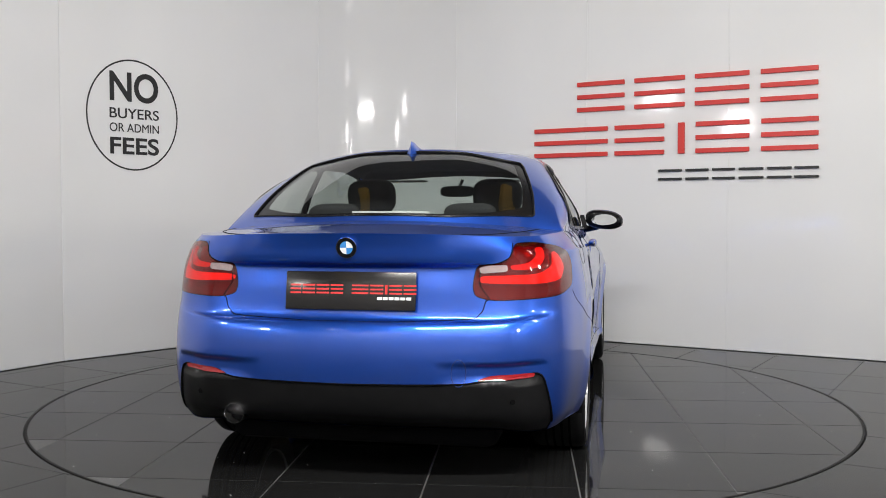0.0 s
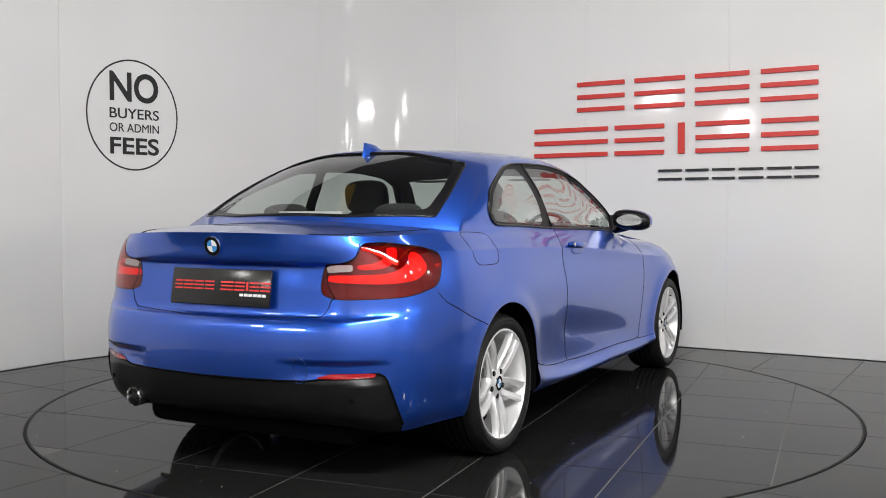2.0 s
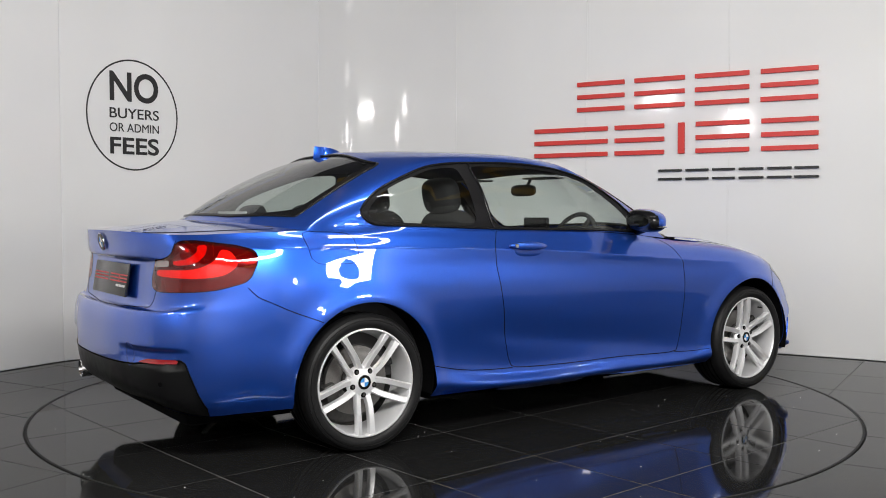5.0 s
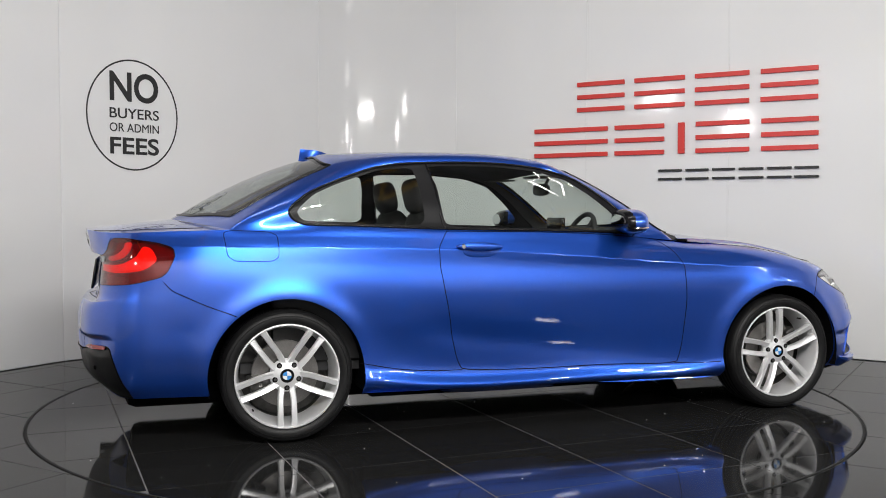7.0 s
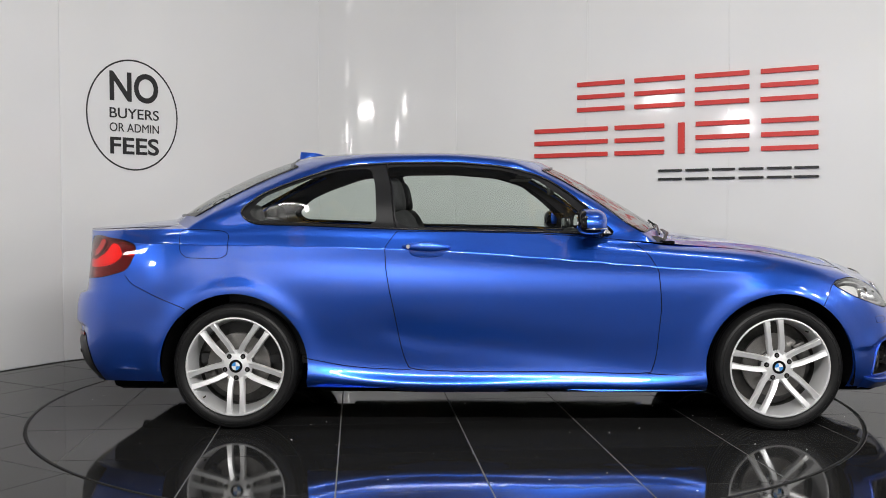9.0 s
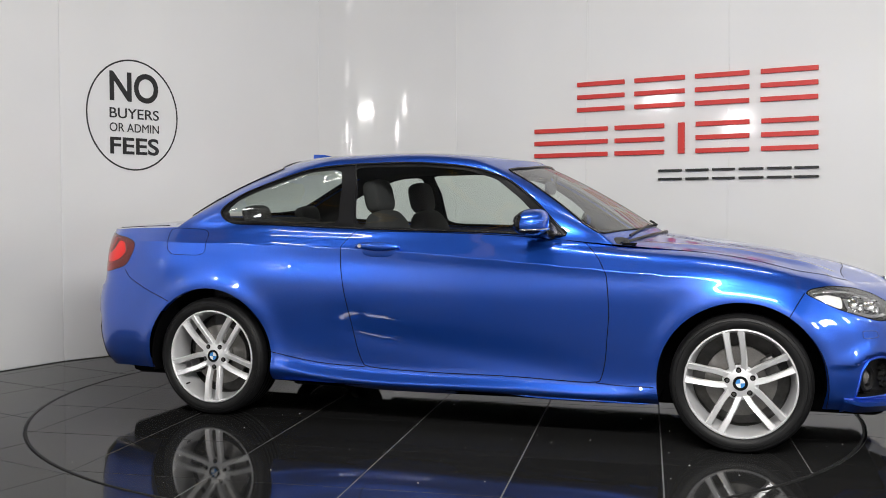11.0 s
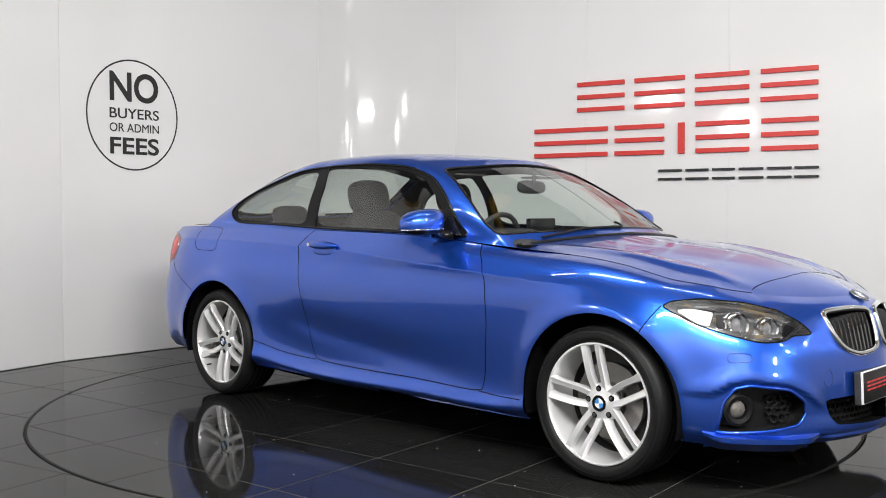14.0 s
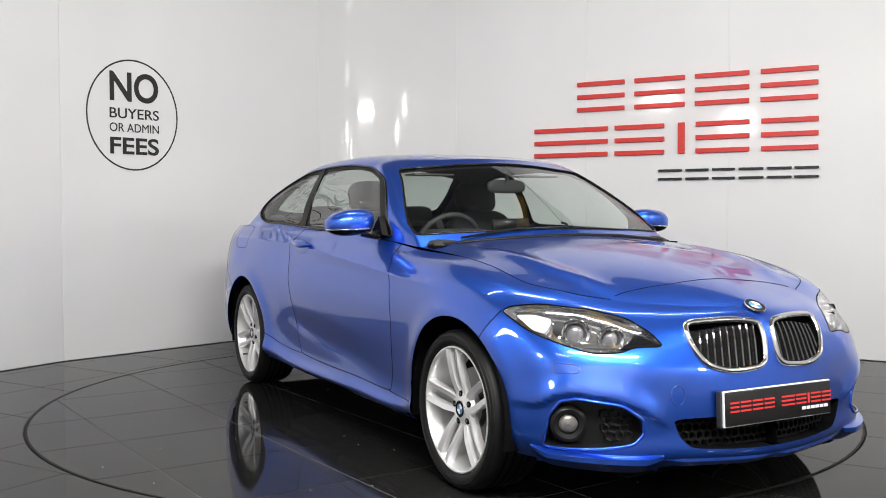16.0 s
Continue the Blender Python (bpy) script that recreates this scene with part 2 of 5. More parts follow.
def lid(f, q, front):
    """Bonnet (front) or boot lid: f from the cowl or rear window (0) to the end (1), q from the edge (0) to the middle (1)."""
    f, q = np.broadcast_arrays(np.asarray(f, float).ravel(), np.asarray(q, float).ravel())
    f, q = np.clip(f, 0, 1), np.clip(q, 0, 1)
    s = S_COWL + f * (LENGTH - S_COWL) if front else S_DECK * (1 - f)
    e = belt(s, 1)
    x1, x0 = (belt(LENGTH, 1)[0, 0], .93) if front else (belt(0, 1)[0, 0], -1.85)
    xc = x0 + (x1 - x0) * (f if front else f)
    zc = centre(xc)
    x = e[:, 0] + (xc - e[:, 0]) * (1 - (1 - q) ** 1.6)
    z = e[:, 2] + (zc - e[:, 2]) * (1 - (1 - q) ** 1.9)
    if front:  # raised folds that run towards the grille
        yy = abs(e[:, 1] * (1 - q))
        ridge = .62 - .22 * f
        z = z + .014 * np.exp(-((yy - ridge) / .055) ** 2) * np.sin(np.pi * np.clip(f, 0, 1)) ** .5 * np.clip(q / .22, 0, 1) ** 2
    return np.c_[x, e[:, 1] * (1 - q), z]


_g = []


def gstation(bottom, rail, xc, bulge, below=None):
    _g.append((np.asarray(bottom), np.array(rail), xc, np.array(bulge), below))


def roof_z(x):
    return hermite((-1.2, -1.12, -.9, -.6, -.3, 0, .15, .265, .4), np.array([[1.355, 1.378, 1.404, 1.414, 1.411, 1.39, 1.366, 1.34, 1.28]]).T, x)[:, 0]


gstation(lid(0, 1, False)[0], (-1.12, 0, 1.378), -1.0, (-.01, 0, .03))
gstation(lid(0, .55, False)[0], (-1.10, -.27, 1.372), -.97, (-.01, -.01, .03))
gstation(lid(0, .24, False)[0], (-1.03, -.455, 1.352), -.93, (0, -.012, .03))
gstation(lid(0, 0, False)[0], (-.90, -.535, 1.355), -.85, (0, -.02, .025), belt(S_DECK, .86)[0])
gstation(belt(s_at(-1.0), 1)[0], (-.62, -.568, 1.366), -.62, (0, -.025, .02), belt(s_at(-1.0), .86)[0])
gstation(belt(s_at(-.4), 1)[0], (-.28, -.572, 1.366), -.3, (0, -.025, .0), belt(s_at(-.4), .86)[0])
gstation(belt(s_at(.25), 1)[0], (-.01, -.562, 1.347), -.05, (0, -.025, .01), belt(s_at(.25), .86)[0])
gstation(belt(S_COWL, 1)[0], (.13, -.53, 1.325), .08, (.01, -.015, .02))
gstation(lid(0, .24, True)[0], (.20, -.41, 1.323), .12, (.005, -.01, .018))
gstation(lid(0, .55, True)[0], (.25, -.22, 1.334), .14, (.005, 0, .018))
gstation(lid(0, 1, True)[0], (.27, 0, 1.34), .16, (.005, 0, .018))
_gnet = []
for _b, _r, _xc, _bu, _lo in _g:
    _c = np.array([_xc, 0, roof_z([_xc])[0]])
    _i = _r + (_c - _r) * (.35, .4, .75)
    _first = _b + (_r - _b) * .35 + _bu * .9
    _ghost = 2 * _b - _first if _lo is None else _b - (_b - _lo) * 1.6
    _gnet.append([_ghost, _b, _b + (_r - _b) * .35 + _bu * .9, _b + (_r - _b) * .7 + _bu * .85, _r, _i, _c])
_gnet = np.array(_gnet)
_gk = np.r_[0, np.cumsum(np.linalg.norm(np.diff(_gnet[:, 2], axis=0), axis=1))]
GLENGTH = _gk[-1]


def cabin(s, v):
    """Roof, pillars and windows: s round from the rear window's middle to the windscreen's, v from the waist (0) by the rail (.6) to the roof's middle (1)."""
    s, v = np.broadcast_arrays(np.asarray(s, float).ravel(), np.asarray(v, float).ravel())
    s, v = np.clip(s, 0, GLENGTH), np.clip(v, 0, 1)
    flip = np.array([1, -1, 1])
    net = np.concatenate([_gnet[1:2] * flip, _gnet, _gnet[-2:-1] * flip])
    rows = hermite(np.r_[-_gk[1], _gk, 2*_gk[-1]-_gk[-2]], net.reshape(len(net), -1), s).reshape(len(s), -1, 3)
    n = rows.shape[1]
    g = v * (n - 2)
    i = np.clip(g.astype(int), 0, n - 3)
    u = (g - i)[:, None]
    i = i + 1
    a = np.arange(len(s))
    p1, p2 = rows[a, i], rows[a, i+1]
    p0 = rows[a, i-1]
    p3 = np.where((i < n-2)[:, None], rows[a, np.minimum(i+2, n-1)], 2*p2-p1)
    out = .5 * (2*p1 + (p2-p0)*u + (2*p0-5*p1+4*p2-p3)*u**2 + (3*p1-p0-3*p2+p3)*u**3)
    # the foot of the cabin lies exactly on the flank's top edge and on the lids' ends
    sb = np.interp(s, _gk[3:8], (S_DECK, s_at(-1.0), s_at(-.4), s_at(.25), S_COWL))
    foot = belt(sb, np.ones(len(s)))
    qa, qb = np.interp(s, _gk[:4], (1, .55, .24, 0)), np.interp(s, _gk[7:], (0, .24, .55, 1))
    foot = np.where((s < _gk[3])[:, None], lid(np.zeros(len(s)), qa, False), foot)
    foot = np.where((s > _gk[7])[:, None], lid(np.zeros(len(s)), qb, True), foot)
    return out + (foot - rows[:, 1]) * (np.clip(1 - v / .22, 0, 1) ** 2)[:, None]
# ---- end of the body surface ----

# ---- building blocks ----
def mesh_from(name, verts, faces, smooth=False, normals=None):
    me = bpy.data.meshes.new(name)
    me.from_pydata([tuple(map(float, v)) for v in verts], [], [tuple(map(int, f)) for f in faces])
    me.validate()
    if smooth:
        me.shade_smooth()
    if normals is not None:
        me.normals_split_custom_set_from_vertices([tuple(map(float, q)) for q in normals])
    return me


def obj(name, me, mat, parent=None, label=""):
    ob = new(name, me)
    if mat is not None and not me.materials:
        me.materials.append(mat)
    if parent:
        ob.parent = parent
    return tagged(ob, label)


def part(name, bm, mat, parent=None, label="", smooth=False, angle=35):
    me = bpy.data.meshes.new(name)
    bmesh.ops.recalc_face_normals(bm, faces=bm.faces)
    bm.to_mesh(me)
    bm.free()
    if smooth:
        me.shade_smooth()
        me.set_sharp_from_angle(angle=radians(angle))
    return obj(name, me, mat, parent, label)


def box_bm(x0, x1, y0, y1, z0, z1, bevel=0., segments=2, bm=None):
    bm2 = bmesh.new()
    bmesh.ops.create_cube(bm2, size=1)
    for v in bm2.verts:
        v.co = Vector(((x0 + x1) / 2 + v.co.x * (x1 - x0), (y0 + y1) / 2 + v.co.y * (y1 - y0), (z0 + z1) / 2 + v.co.z * (z1 - z0)))
    if bevel:
        bmesh.ops.bevel(bm2, geom=bm2.edges[:], offset=bevel, segments=segments, affect="EDGES", profile=.5)
    if bm is None:
        return bm2
    me = bpy.data.meshes.new("tmp")
    bm2.to_mesh(me)
    bm2.free()
    bm.from_mesh(me)
    bpy.data.meshes.remove(me)
    return bm


def lathe(profile, n=48, axis="y", closed=False):
    """Turns (radius, offset) pairs round an axis. Returns vertices and faces."""
    vs, fs, k = [], [], len(profile)
    for i in range(n):
        a = 2 * math.pi * i / n
        for r, o in profile:
            vs.append({"y": (r * math.cos(a), o, r * math.sin(a)), "x": (o, r * math.cos(a), r * math.sin(a)), "z": (r * math.cos(a), r * math.sin(a), o)}[axis])
    for i in range(n):
        j = (i + 1) % n
        for q in range(k if closed else k - 1):
            w = (q + 1) % k
            fs.append((i * k + q, j * k + q, j * k + w, i * k + w))
    return vs, fs


def lathed(name, profile, mat, parent=None, label="", n=48, axis="y", closed=False, at=None, angle=40):
    vs, fs = lathe(profile, n, axis, closed)
    bm = bmesh.new()
    vv = [bm.verts.new(v) for v in vs]
    for f in fs:
        bm.faces.new([vv[i] for i in f])
    bmesh.ops.remove_doubles(bm, verts=bm.verts, dist=1e-6)
    ob = part(name, bm, mat, parent, label, True, angle)
    if at is not None:
        ob.matrix_basis = at
    return ob


def sweep(points, radius, n=6, closed=False):
    """A round tube along points."""
    p = np.asarray(points, float)
    t = np.gradient(p, axis=0)
    if closed:
        t = np.roll(p, -1, 0) - np.roll(p, 1, 0)
    t /= np.linalg.norm(t, axis=1)[:, None] + 1e-12
    ref = np.array([0., 0, 1]) if abs(t[:, 2]).mean() < .8 else np.array([1., 0, 0])
    a = np.cross(t, ref)
    a /= np.linalg.norm(a, axis=1)[:, None] + 1e-12
    b = np.cross(t, a)
    r = np.broadcast_to(radius, len(p))
    vs = [p[i] + r[i] * (math.cos(2 * math.pi * k / n) * a[i] + math.sin(2 * math.pi * k / n) * b[i]) for i in range(len(p)) for k in range(n)]
    fs = []
    m = len(p)
    for i in range(m if closed else m - 1):
        j = (i + 1) % m
        for k in range(n):
            w = (k + 1) % n
            fs.append((i * n + k, j * n + k, j * n + w, i * n + w))
    if not closed:
        fs += [tuple(range(n))[::-1], tuple(range((m - 1) * n, m * n))]
    return vs, fs


def tube(name, points, radius, mat, parent=None, label="", n=6, closed=False):
    vs, fs = sweep(points, radius, n, closed)
    return obj(name, mesh_from(name, vs, fs, True), mat, parent, label)


# ---- the showroom ----
WALL_TOP = 4.2
# plan of the panelled wall, from the far left behind the camera round to the far right
CORNERS = [(-5.3, -3.05), (-2.763, 1.352), (-.72, 3.60), (5.3, .048)]


def wall_material():
    m, n, l, b = material("white_gloss_wall_panel")
    b.inputs["Base Color"].default_value = (.78, .785, .785, 1)
    b.inputs["Coat Weight"].default_value = 1
    b.inputs["Coat IOR"].default_value = 1.42
    b.inputs["Coat Roughness"].default_value = .07
    b.inputs["Specular IOR Level"].default_value = .05
    co = n.new("ShaderNodeTexCoord")
    a, c = n.new("ShaderNodeTexNoise"), n.new("ShaderNodeTexNoise")
    a.inputs["Scale"].default_value, c.inputs["Scale"].default_value, c.inputs["Detail"].default_value = .9, 26, 6
    l.new(co.outputs["Object"], a.inputs["Vector"])
    l.new(co.outputs["Object"], c.inputs["Vector"])
    r = n.new("ShaderNodeMapRange")
    r.inputs["To Min"].default_value, r.inputs["To Max"].default_value = .32, .5
    l.new(c.outputs["Fac"], r.inputs["Value"])
    l.new(r.outputs[0], b.inputs["Roughness"])
    v = n.new("ShaderNodeMapRange")
    v.inputs["From Min"].default_value, v.inputs["From Max"].default_value = .35, .65
    v.inputs["To Min"].default_value, v.inputs["To Max"].default_value = .765, .795
    l.new(a.outputs["Fac"], v.inputs["Value"])
    l.new(v.outputs[0], b.inputs["Base Color"])
    bp = n.new("ShaderNodeBump")
    bp.inputs["Strength"].default_value, bp.inputs["Distance"].default_value = .06, .02
    l.new(a.outputs["Fac"], bp.inputs["Height"])
    l.new(bp.outputs[0], b.inputs["Coat Normal"])
    return m


WALL = wall_material()
WALL_BOUNCE = plain("grey_bounce_wall", (.55, .55, .55), .6, grain=.08, scale=8)
CEILING = plain("dark_ceiling", (.10, .10, .105), .8, grain=.1, scale=10)
BEAM_YELLOW = plain("yellow_steel_beam", (.55, .33, .06), .5, grain=.1, scale=20)


def wall_run(name, a, b, seams, label):
    """A wall from a to b in panels that meet at the seams (metres from a)."""
    a, b = Vector((*a, 0)), Vector((*b, 0))
    run = (b - a).length
    t = (b - a).normalized()
    back = Vector((-t.y, t.x, 0))
    rot = Matrix((t, back, (0, 0, 1))).transposed().to_4x4()
    host = part(name, box_bm(0, run, .02, .16, 0, WALL_TOP), WALL)
    host.matrix_basis = Matrix.Translation(a) @ rot
    tagged(host, label, "wall", kind="structure")
    cuts = [0, *seams, run]
    for p, q in zip(cuts, cuts[1:]):
        part("panel", box_bm(p + (.004 if p else 0), q - (.004 if q < run else 0), 0, .019, .004, WALL_TOP - .01, .003, 1), WALL, host)
    for p in seams:
        part("joint_strip", box_bm(p - .006, p + .006, -.003, .018, .004, WALL_TOP - .01, .001, 1), WHITE_GLOSS, host)
    return host, t, -back, a


wl = wall_run("wall_side", CORNERS[0], CORNERS[1], [], "white glossy panelled showroom wall")
_c1, _c2, _c3 = (Vector((*q, 0)) for q in CORNERS[1:])
_ta, _tb = (_c2 - _c1).normalized(), (_c3 - _c2).normalized()
BEND_A, BEND_B = _c1 + _ta * 2.424, _c2 + _tb * .958
wa = wall_run("wall_left", CORNERS[1], BEND_A.xy, [], "white glossy panelled wall with a black round sign")
wb = wall_run("wall_right", BEND_B.xy, CORNERS[3], [1.256, 2.428, 3.63], "white glossy panelled wall with red letters")
vs, fs = [], []
for i in range(25):
    t = i / 24
    p = BEND_A * (1 - t) ** 2 + _c2 * 2 * t * (1 - t) + BEND_B * t ** 2
    d = ((_c2 - BEND_A) * (1 - t) + (BEND_B - _c2) * t).normalized()
    o = Vector((-d.y, d.x, 0))
    for q in (p, p + o * .16):
        vs += [(q.x, q.y, 0), (q.x, q.y, WALL_TOP)]
for i in range(24):
    a = i * 4
    fs += [(a, a + 4, a + 5, a + 1), (a + 2, a + 3, a + 7, a + 6), (a + 1, a + 5, a + 7, a + 3), (a, a + 2, a + 6, a + 4)]
bend = obj("wall_bend", mesh_from("wall_bend", vs, fs, True), WALL)
bend.data.set_sharp_from_angle(angle=radians(40))
tagged(bend, "curved white glossy panel between two walls", "wall", kind="structure")
for q, d in ((BEND_A, _ta), (BEND_B, _tb)):
    st = part("joint_strip", box_bm(-.005, .005, -.003, .018, .004, WALL_TOP - .01, .001, 1), WHITE_GLOSS, bend)
    st.matrix_basis = Matrix.Translation(q) @ Matrix((d, (-d.y, d.x, 0), (0, 0, 1))).transposed().to_4x4()
# unseen walls, added to close the room and bounce light onto the car
for nm, pa, pb in (("wall_east", CORNERS[3], (5.3, -8.5)), ("wall_south", (5.3, -8.5), (-5.3, -8.5)), ("wall_west", (-5.3, -8.5), CORNERS[0])):
    pa3, pb3 = Vector((*pa, 0)), Vector((*pb, 0))
    tt = (pb3 - pa3).normalized()
    bk = Vector((-tt.y, tt.x, 0))
    w = part(nm, box_bm(-.02, (pb3 - pa3).length + .02, 0, .15, 0, WALL_TOP), WALL_BOUNCE)
    w.matrix_basis = Matrix.Translation(pa3) @ Matrix((tt, bk, (0, 0, 1))).transposed().to_4x4()
    tagged(w, "plain light grey wall added out of view to bounce light", "wall", kind="structure")
ceil = part("ceiling", box_bm(-5.6, 5.6, -8.8, 4.2, WALL_TOP, WALL_TOP + .15), CEILING)
for k, x in enumerate((-3.6, -1.2, 1.2, 3.6)):
    beam = part("ceiling_beam", box_bm(x - .07, x + .07, -8.4, 2.0 - abs(x) * .6, WALL_TOP - .20, WALL_TOP - .002, .008, 1), BEAM_YELLOW)
    tagged(beam, "yellow painted steel ceiling beam", "beam", "ceiling beams")
tagged(ceil, "dark showroom ceiling with flat lamp panels", "ceiling", kind="structure")

# housings and hanger rods are added; they back the fill lights too
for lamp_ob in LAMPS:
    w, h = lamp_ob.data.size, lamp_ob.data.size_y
    case = tagged(part("lamp_housing", box_bm(-w / 2 - .03, w / 2 + .03, -h / 2 - .03, h / 2 + .03, .006, .07, .01, 2), LAMP_CASE), "flat white housing added behind an area light", "lamp", "showroom lamps")
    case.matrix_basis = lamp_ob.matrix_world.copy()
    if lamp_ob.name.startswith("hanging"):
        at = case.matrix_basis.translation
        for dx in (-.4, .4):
            rod = part("hanger", box_bm(at.x + dx - .005, at.x + dx + .005, at.y - .03, at.y - .02, at.z + .03, WALL_TOP), LAMP_CASE, case, "thin white hanger rod added over a fill light")
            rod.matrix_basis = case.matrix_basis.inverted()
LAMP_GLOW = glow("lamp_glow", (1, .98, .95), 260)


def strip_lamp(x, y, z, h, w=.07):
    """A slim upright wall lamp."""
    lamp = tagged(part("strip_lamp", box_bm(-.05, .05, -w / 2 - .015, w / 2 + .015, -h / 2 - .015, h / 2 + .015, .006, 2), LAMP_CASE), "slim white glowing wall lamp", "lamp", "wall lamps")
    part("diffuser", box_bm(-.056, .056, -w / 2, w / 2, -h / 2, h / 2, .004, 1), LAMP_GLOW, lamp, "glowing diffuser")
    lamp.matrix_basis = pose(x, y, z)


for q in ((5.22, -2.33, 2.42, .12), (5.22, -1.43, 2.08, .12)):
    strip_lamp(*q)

# floor
TABLE_R = 2.255


def tile_material(name, dark, rough):
    m, n, l, b = material(name)
    b.inputs["Specular IOR Level"].default_value = .11
    co, a, c, oi = n.new("ShaderNodeTexCoord"), n.new("ShaderNodeTexNoise"), n.new("ShaderNodeTexNoise"), n.new("ShaderNodeObjectInfo")
    a.inputs["Scale"].default_value, a.inputs["Detail"].default_value = 1.6, 6
    c.inputs["Scale"].default_value, c.inputs["Detail"].default_value = 420, 2
    for q in (a, c):
        l.new(co.outputs["Object"], q.inputs["Vector"])
    r = n.new("ShaderNodeMapRange")
    r.inputs["From Min"].default_value, r.inputs["From Max"].default_value = .3, .75
    r.inputs["To Min"].default_value, r.inputs["To Max"].default_value = rough * .7, rough * 1.5
    l.new(a.outputs["Fac"], r.inputs["Value"])
    l.new(r.outputs[0], b.inputs["Roughness"])
    speck = n.new("ShaderNodeMapRange")
    speck.inputs["From Min"].default_value, speck.inputs["From Max"].default_value = .76, .80
    speck.inputs["To Min"].default_value, speck.inputs["To Max"].default_value = 1, 3
    l.new(c.outputs["Fac"], speck.inputs["Value"])
    tone = n.new("ShaderNodeMapRange")
    tone.inputs["To Min"].default_value, tone.inputs["To Max"].default_value = dark * .8, dark * 1.25
    l.new(oi.outputs["Random"], tone.inputs["Value"])
    mul = n.new("ShaderNodeMath")
    mul.operation = "MULTIPLY"
    l.new(tone.outputs[0], mul.inputs[0])
    l.new(speck.outputs[0], mul.inputs[1])
    l.new(mul.outputs[0], b.inputs["Base Color"])
    return m


TILE = tile_material("black_polished_tile", .013, .05)
GROUT = plain("grout", (.12, .12, .12), .8, grain=.2, scale=80)
GROOVE = plain("turntable_gap", (.004, .004, .004), .7)

def clip_square(x0, y0, size, gap, rot, radius, keep_inside):
    """A square tile of the grid, cut by the turntable's circle: list of outline polygons (counter-clockwise) or triangles."""
    g = gap / 2
    sq = [(x0 + g, y0 + g), (x0 + size - g, y0 + g), (x0 + size - g, y0 + size - g), (x0 + g, y0 + size - g)]
    c, s = math.cos(rot), math.sin(rot)
    sq = [(x * c - y * s, x * s + y * c) for x, y in sq]
    rs = [math.hypot(*q) for q in sq]
    cen = (sum(q[0] for q in sq) / 4, sum(q[1] for q in sq) / 4)
    if keep_inside:
        if max(rs) <= radius:
            return sq
        if math.hypot(*cen) > radius + size:
            return None
    elif min(rs) >= radius and math.hypot(*cen) > radius + size * .5:
        return sq
    pts = []
    for (ax, ay), (bx, by) in zip(sq, sq[1:] + sq[:1]):
        n = 60
        for i in range(n):
            x, y = ax + (bx - ax) * i / n, ay + (by - ay) * i / n
            r = math.hypot(x, y)
            if keep_inside and r > radius:
                x, y = x * radius / r, y * radius / r
                continue
            if not keep_inside and r < radius:
                continue
            pts.append((x, y))
    if len(pts) < 4:
        return None
    # arc between the two places where the outline crosses the circle
    k = max(range(len(pts)), key=lambda i: math.dist(pts[i], pts[(i + 1) % len(pts)]))
    if math.dist(pts[k], pts[(k + 1) % len(pts)]) > size / 30:
        a, b = pts[k], pts[(k + 1) % len(pts)]
        t0, t1 = math.atan2(a[1], a[0]), math.atan2(b[1], b[0])
        d = (t1 - t0 + math.pi) % (2 * math.pi) - math.pi
        m = max(2, int(abs(d) * radius / .04))
        arc = [(radius * math.cos(t0 + d * i / m), radius * math.sin(t0 + d * i / m)) for i in range(m + 1)]
        pts = pts[k + 1:] + pts[:k + 1] + arc
    return pts


def tile(poly, parent, top, lift=0.):
    bm = bmesh.new()
    vs = [bm.verts.new((x, y, top + lift)) for x, y in poly]
    f = bm.faces.new(vs)
    r = bmesh.ops.extrude_face_region(bm, geom=[f])
    for v in r["geom"]:
        if isinstance(v, bmesh.types.BMVert):
            v.co.z -= .008
    part("tile", bm, TILE, parent)


floor = tagged(part("floor", box_bm(-5.6, 5.6, -8.8, 4.2, -.12, -.035), GROUT), "black polished square floor tiles with pale joints", "floor", kind="structure")
bed = lathed("grout_bed", [(TABLE_R + .004, -.03), (TABLE_R + .004, -.0015), (9.5, -.0015), (9.5, -.03)], GROUT, floor, n=160, axis="z", closed=True)
turntable = tagged(new("turntable"), "round black tiled car turntable flush with the floor", "turntable")
lathed("turntable_deck", [(0.0001, -.034), (TABLE_R - .006, -.034), (TABLE_R - .006, -.0015), (0.0001, -.0015)], GROUT, turntable, n=160, axis="z")
lathed("rim", [(TABLE_R - .014, -.02), (TABLE_R - .005, -.02), (TABLE_R - .005, .0006), (TABLE_R - .014, .0006)], GROOVE, turntable, "dark steel rim", n=160, axis="z", closed=True)
lathed("groove_lining", [(TABLE_R - .004, -.034), (TABLE_R + .004, -.034), (TABLE_R + .004, -.012), (TABLE_R - .004, -.012)], GROOVE, floor, n=160, axis="z", closed=True)
SIZE = .605
for i in range(-6, 7):
    for j in range(-6, 7):
        q = clip_square(i * SIZE + .012, j * SIZE - .07, SIZE, .0062, radians(6.2), TABLE_R - .016, True)
        if q and math.hypot((i + .5) * SIZE, (j + .5) * SIZE) < TABLE_R + .3:
            tile(q, turntable, 0)
for i in range(-9, 9):
    for j in range(-9, 7):
        q = clip_square(i * SIZE + .1, j * SIZE + .2, SIZE, .0062, radians(-31), TABLE_R + .007, False)
        if q:
            cx, cy = sum(a for a, _ in q) / len(q), sum(b for _, b in q) / len(q)
            if abs(cx) < 5 and -6.5 < cy < 3.9 and math.hypot(cx, cy) > TABLE_R - .1:
                tile(q, floor, 0)

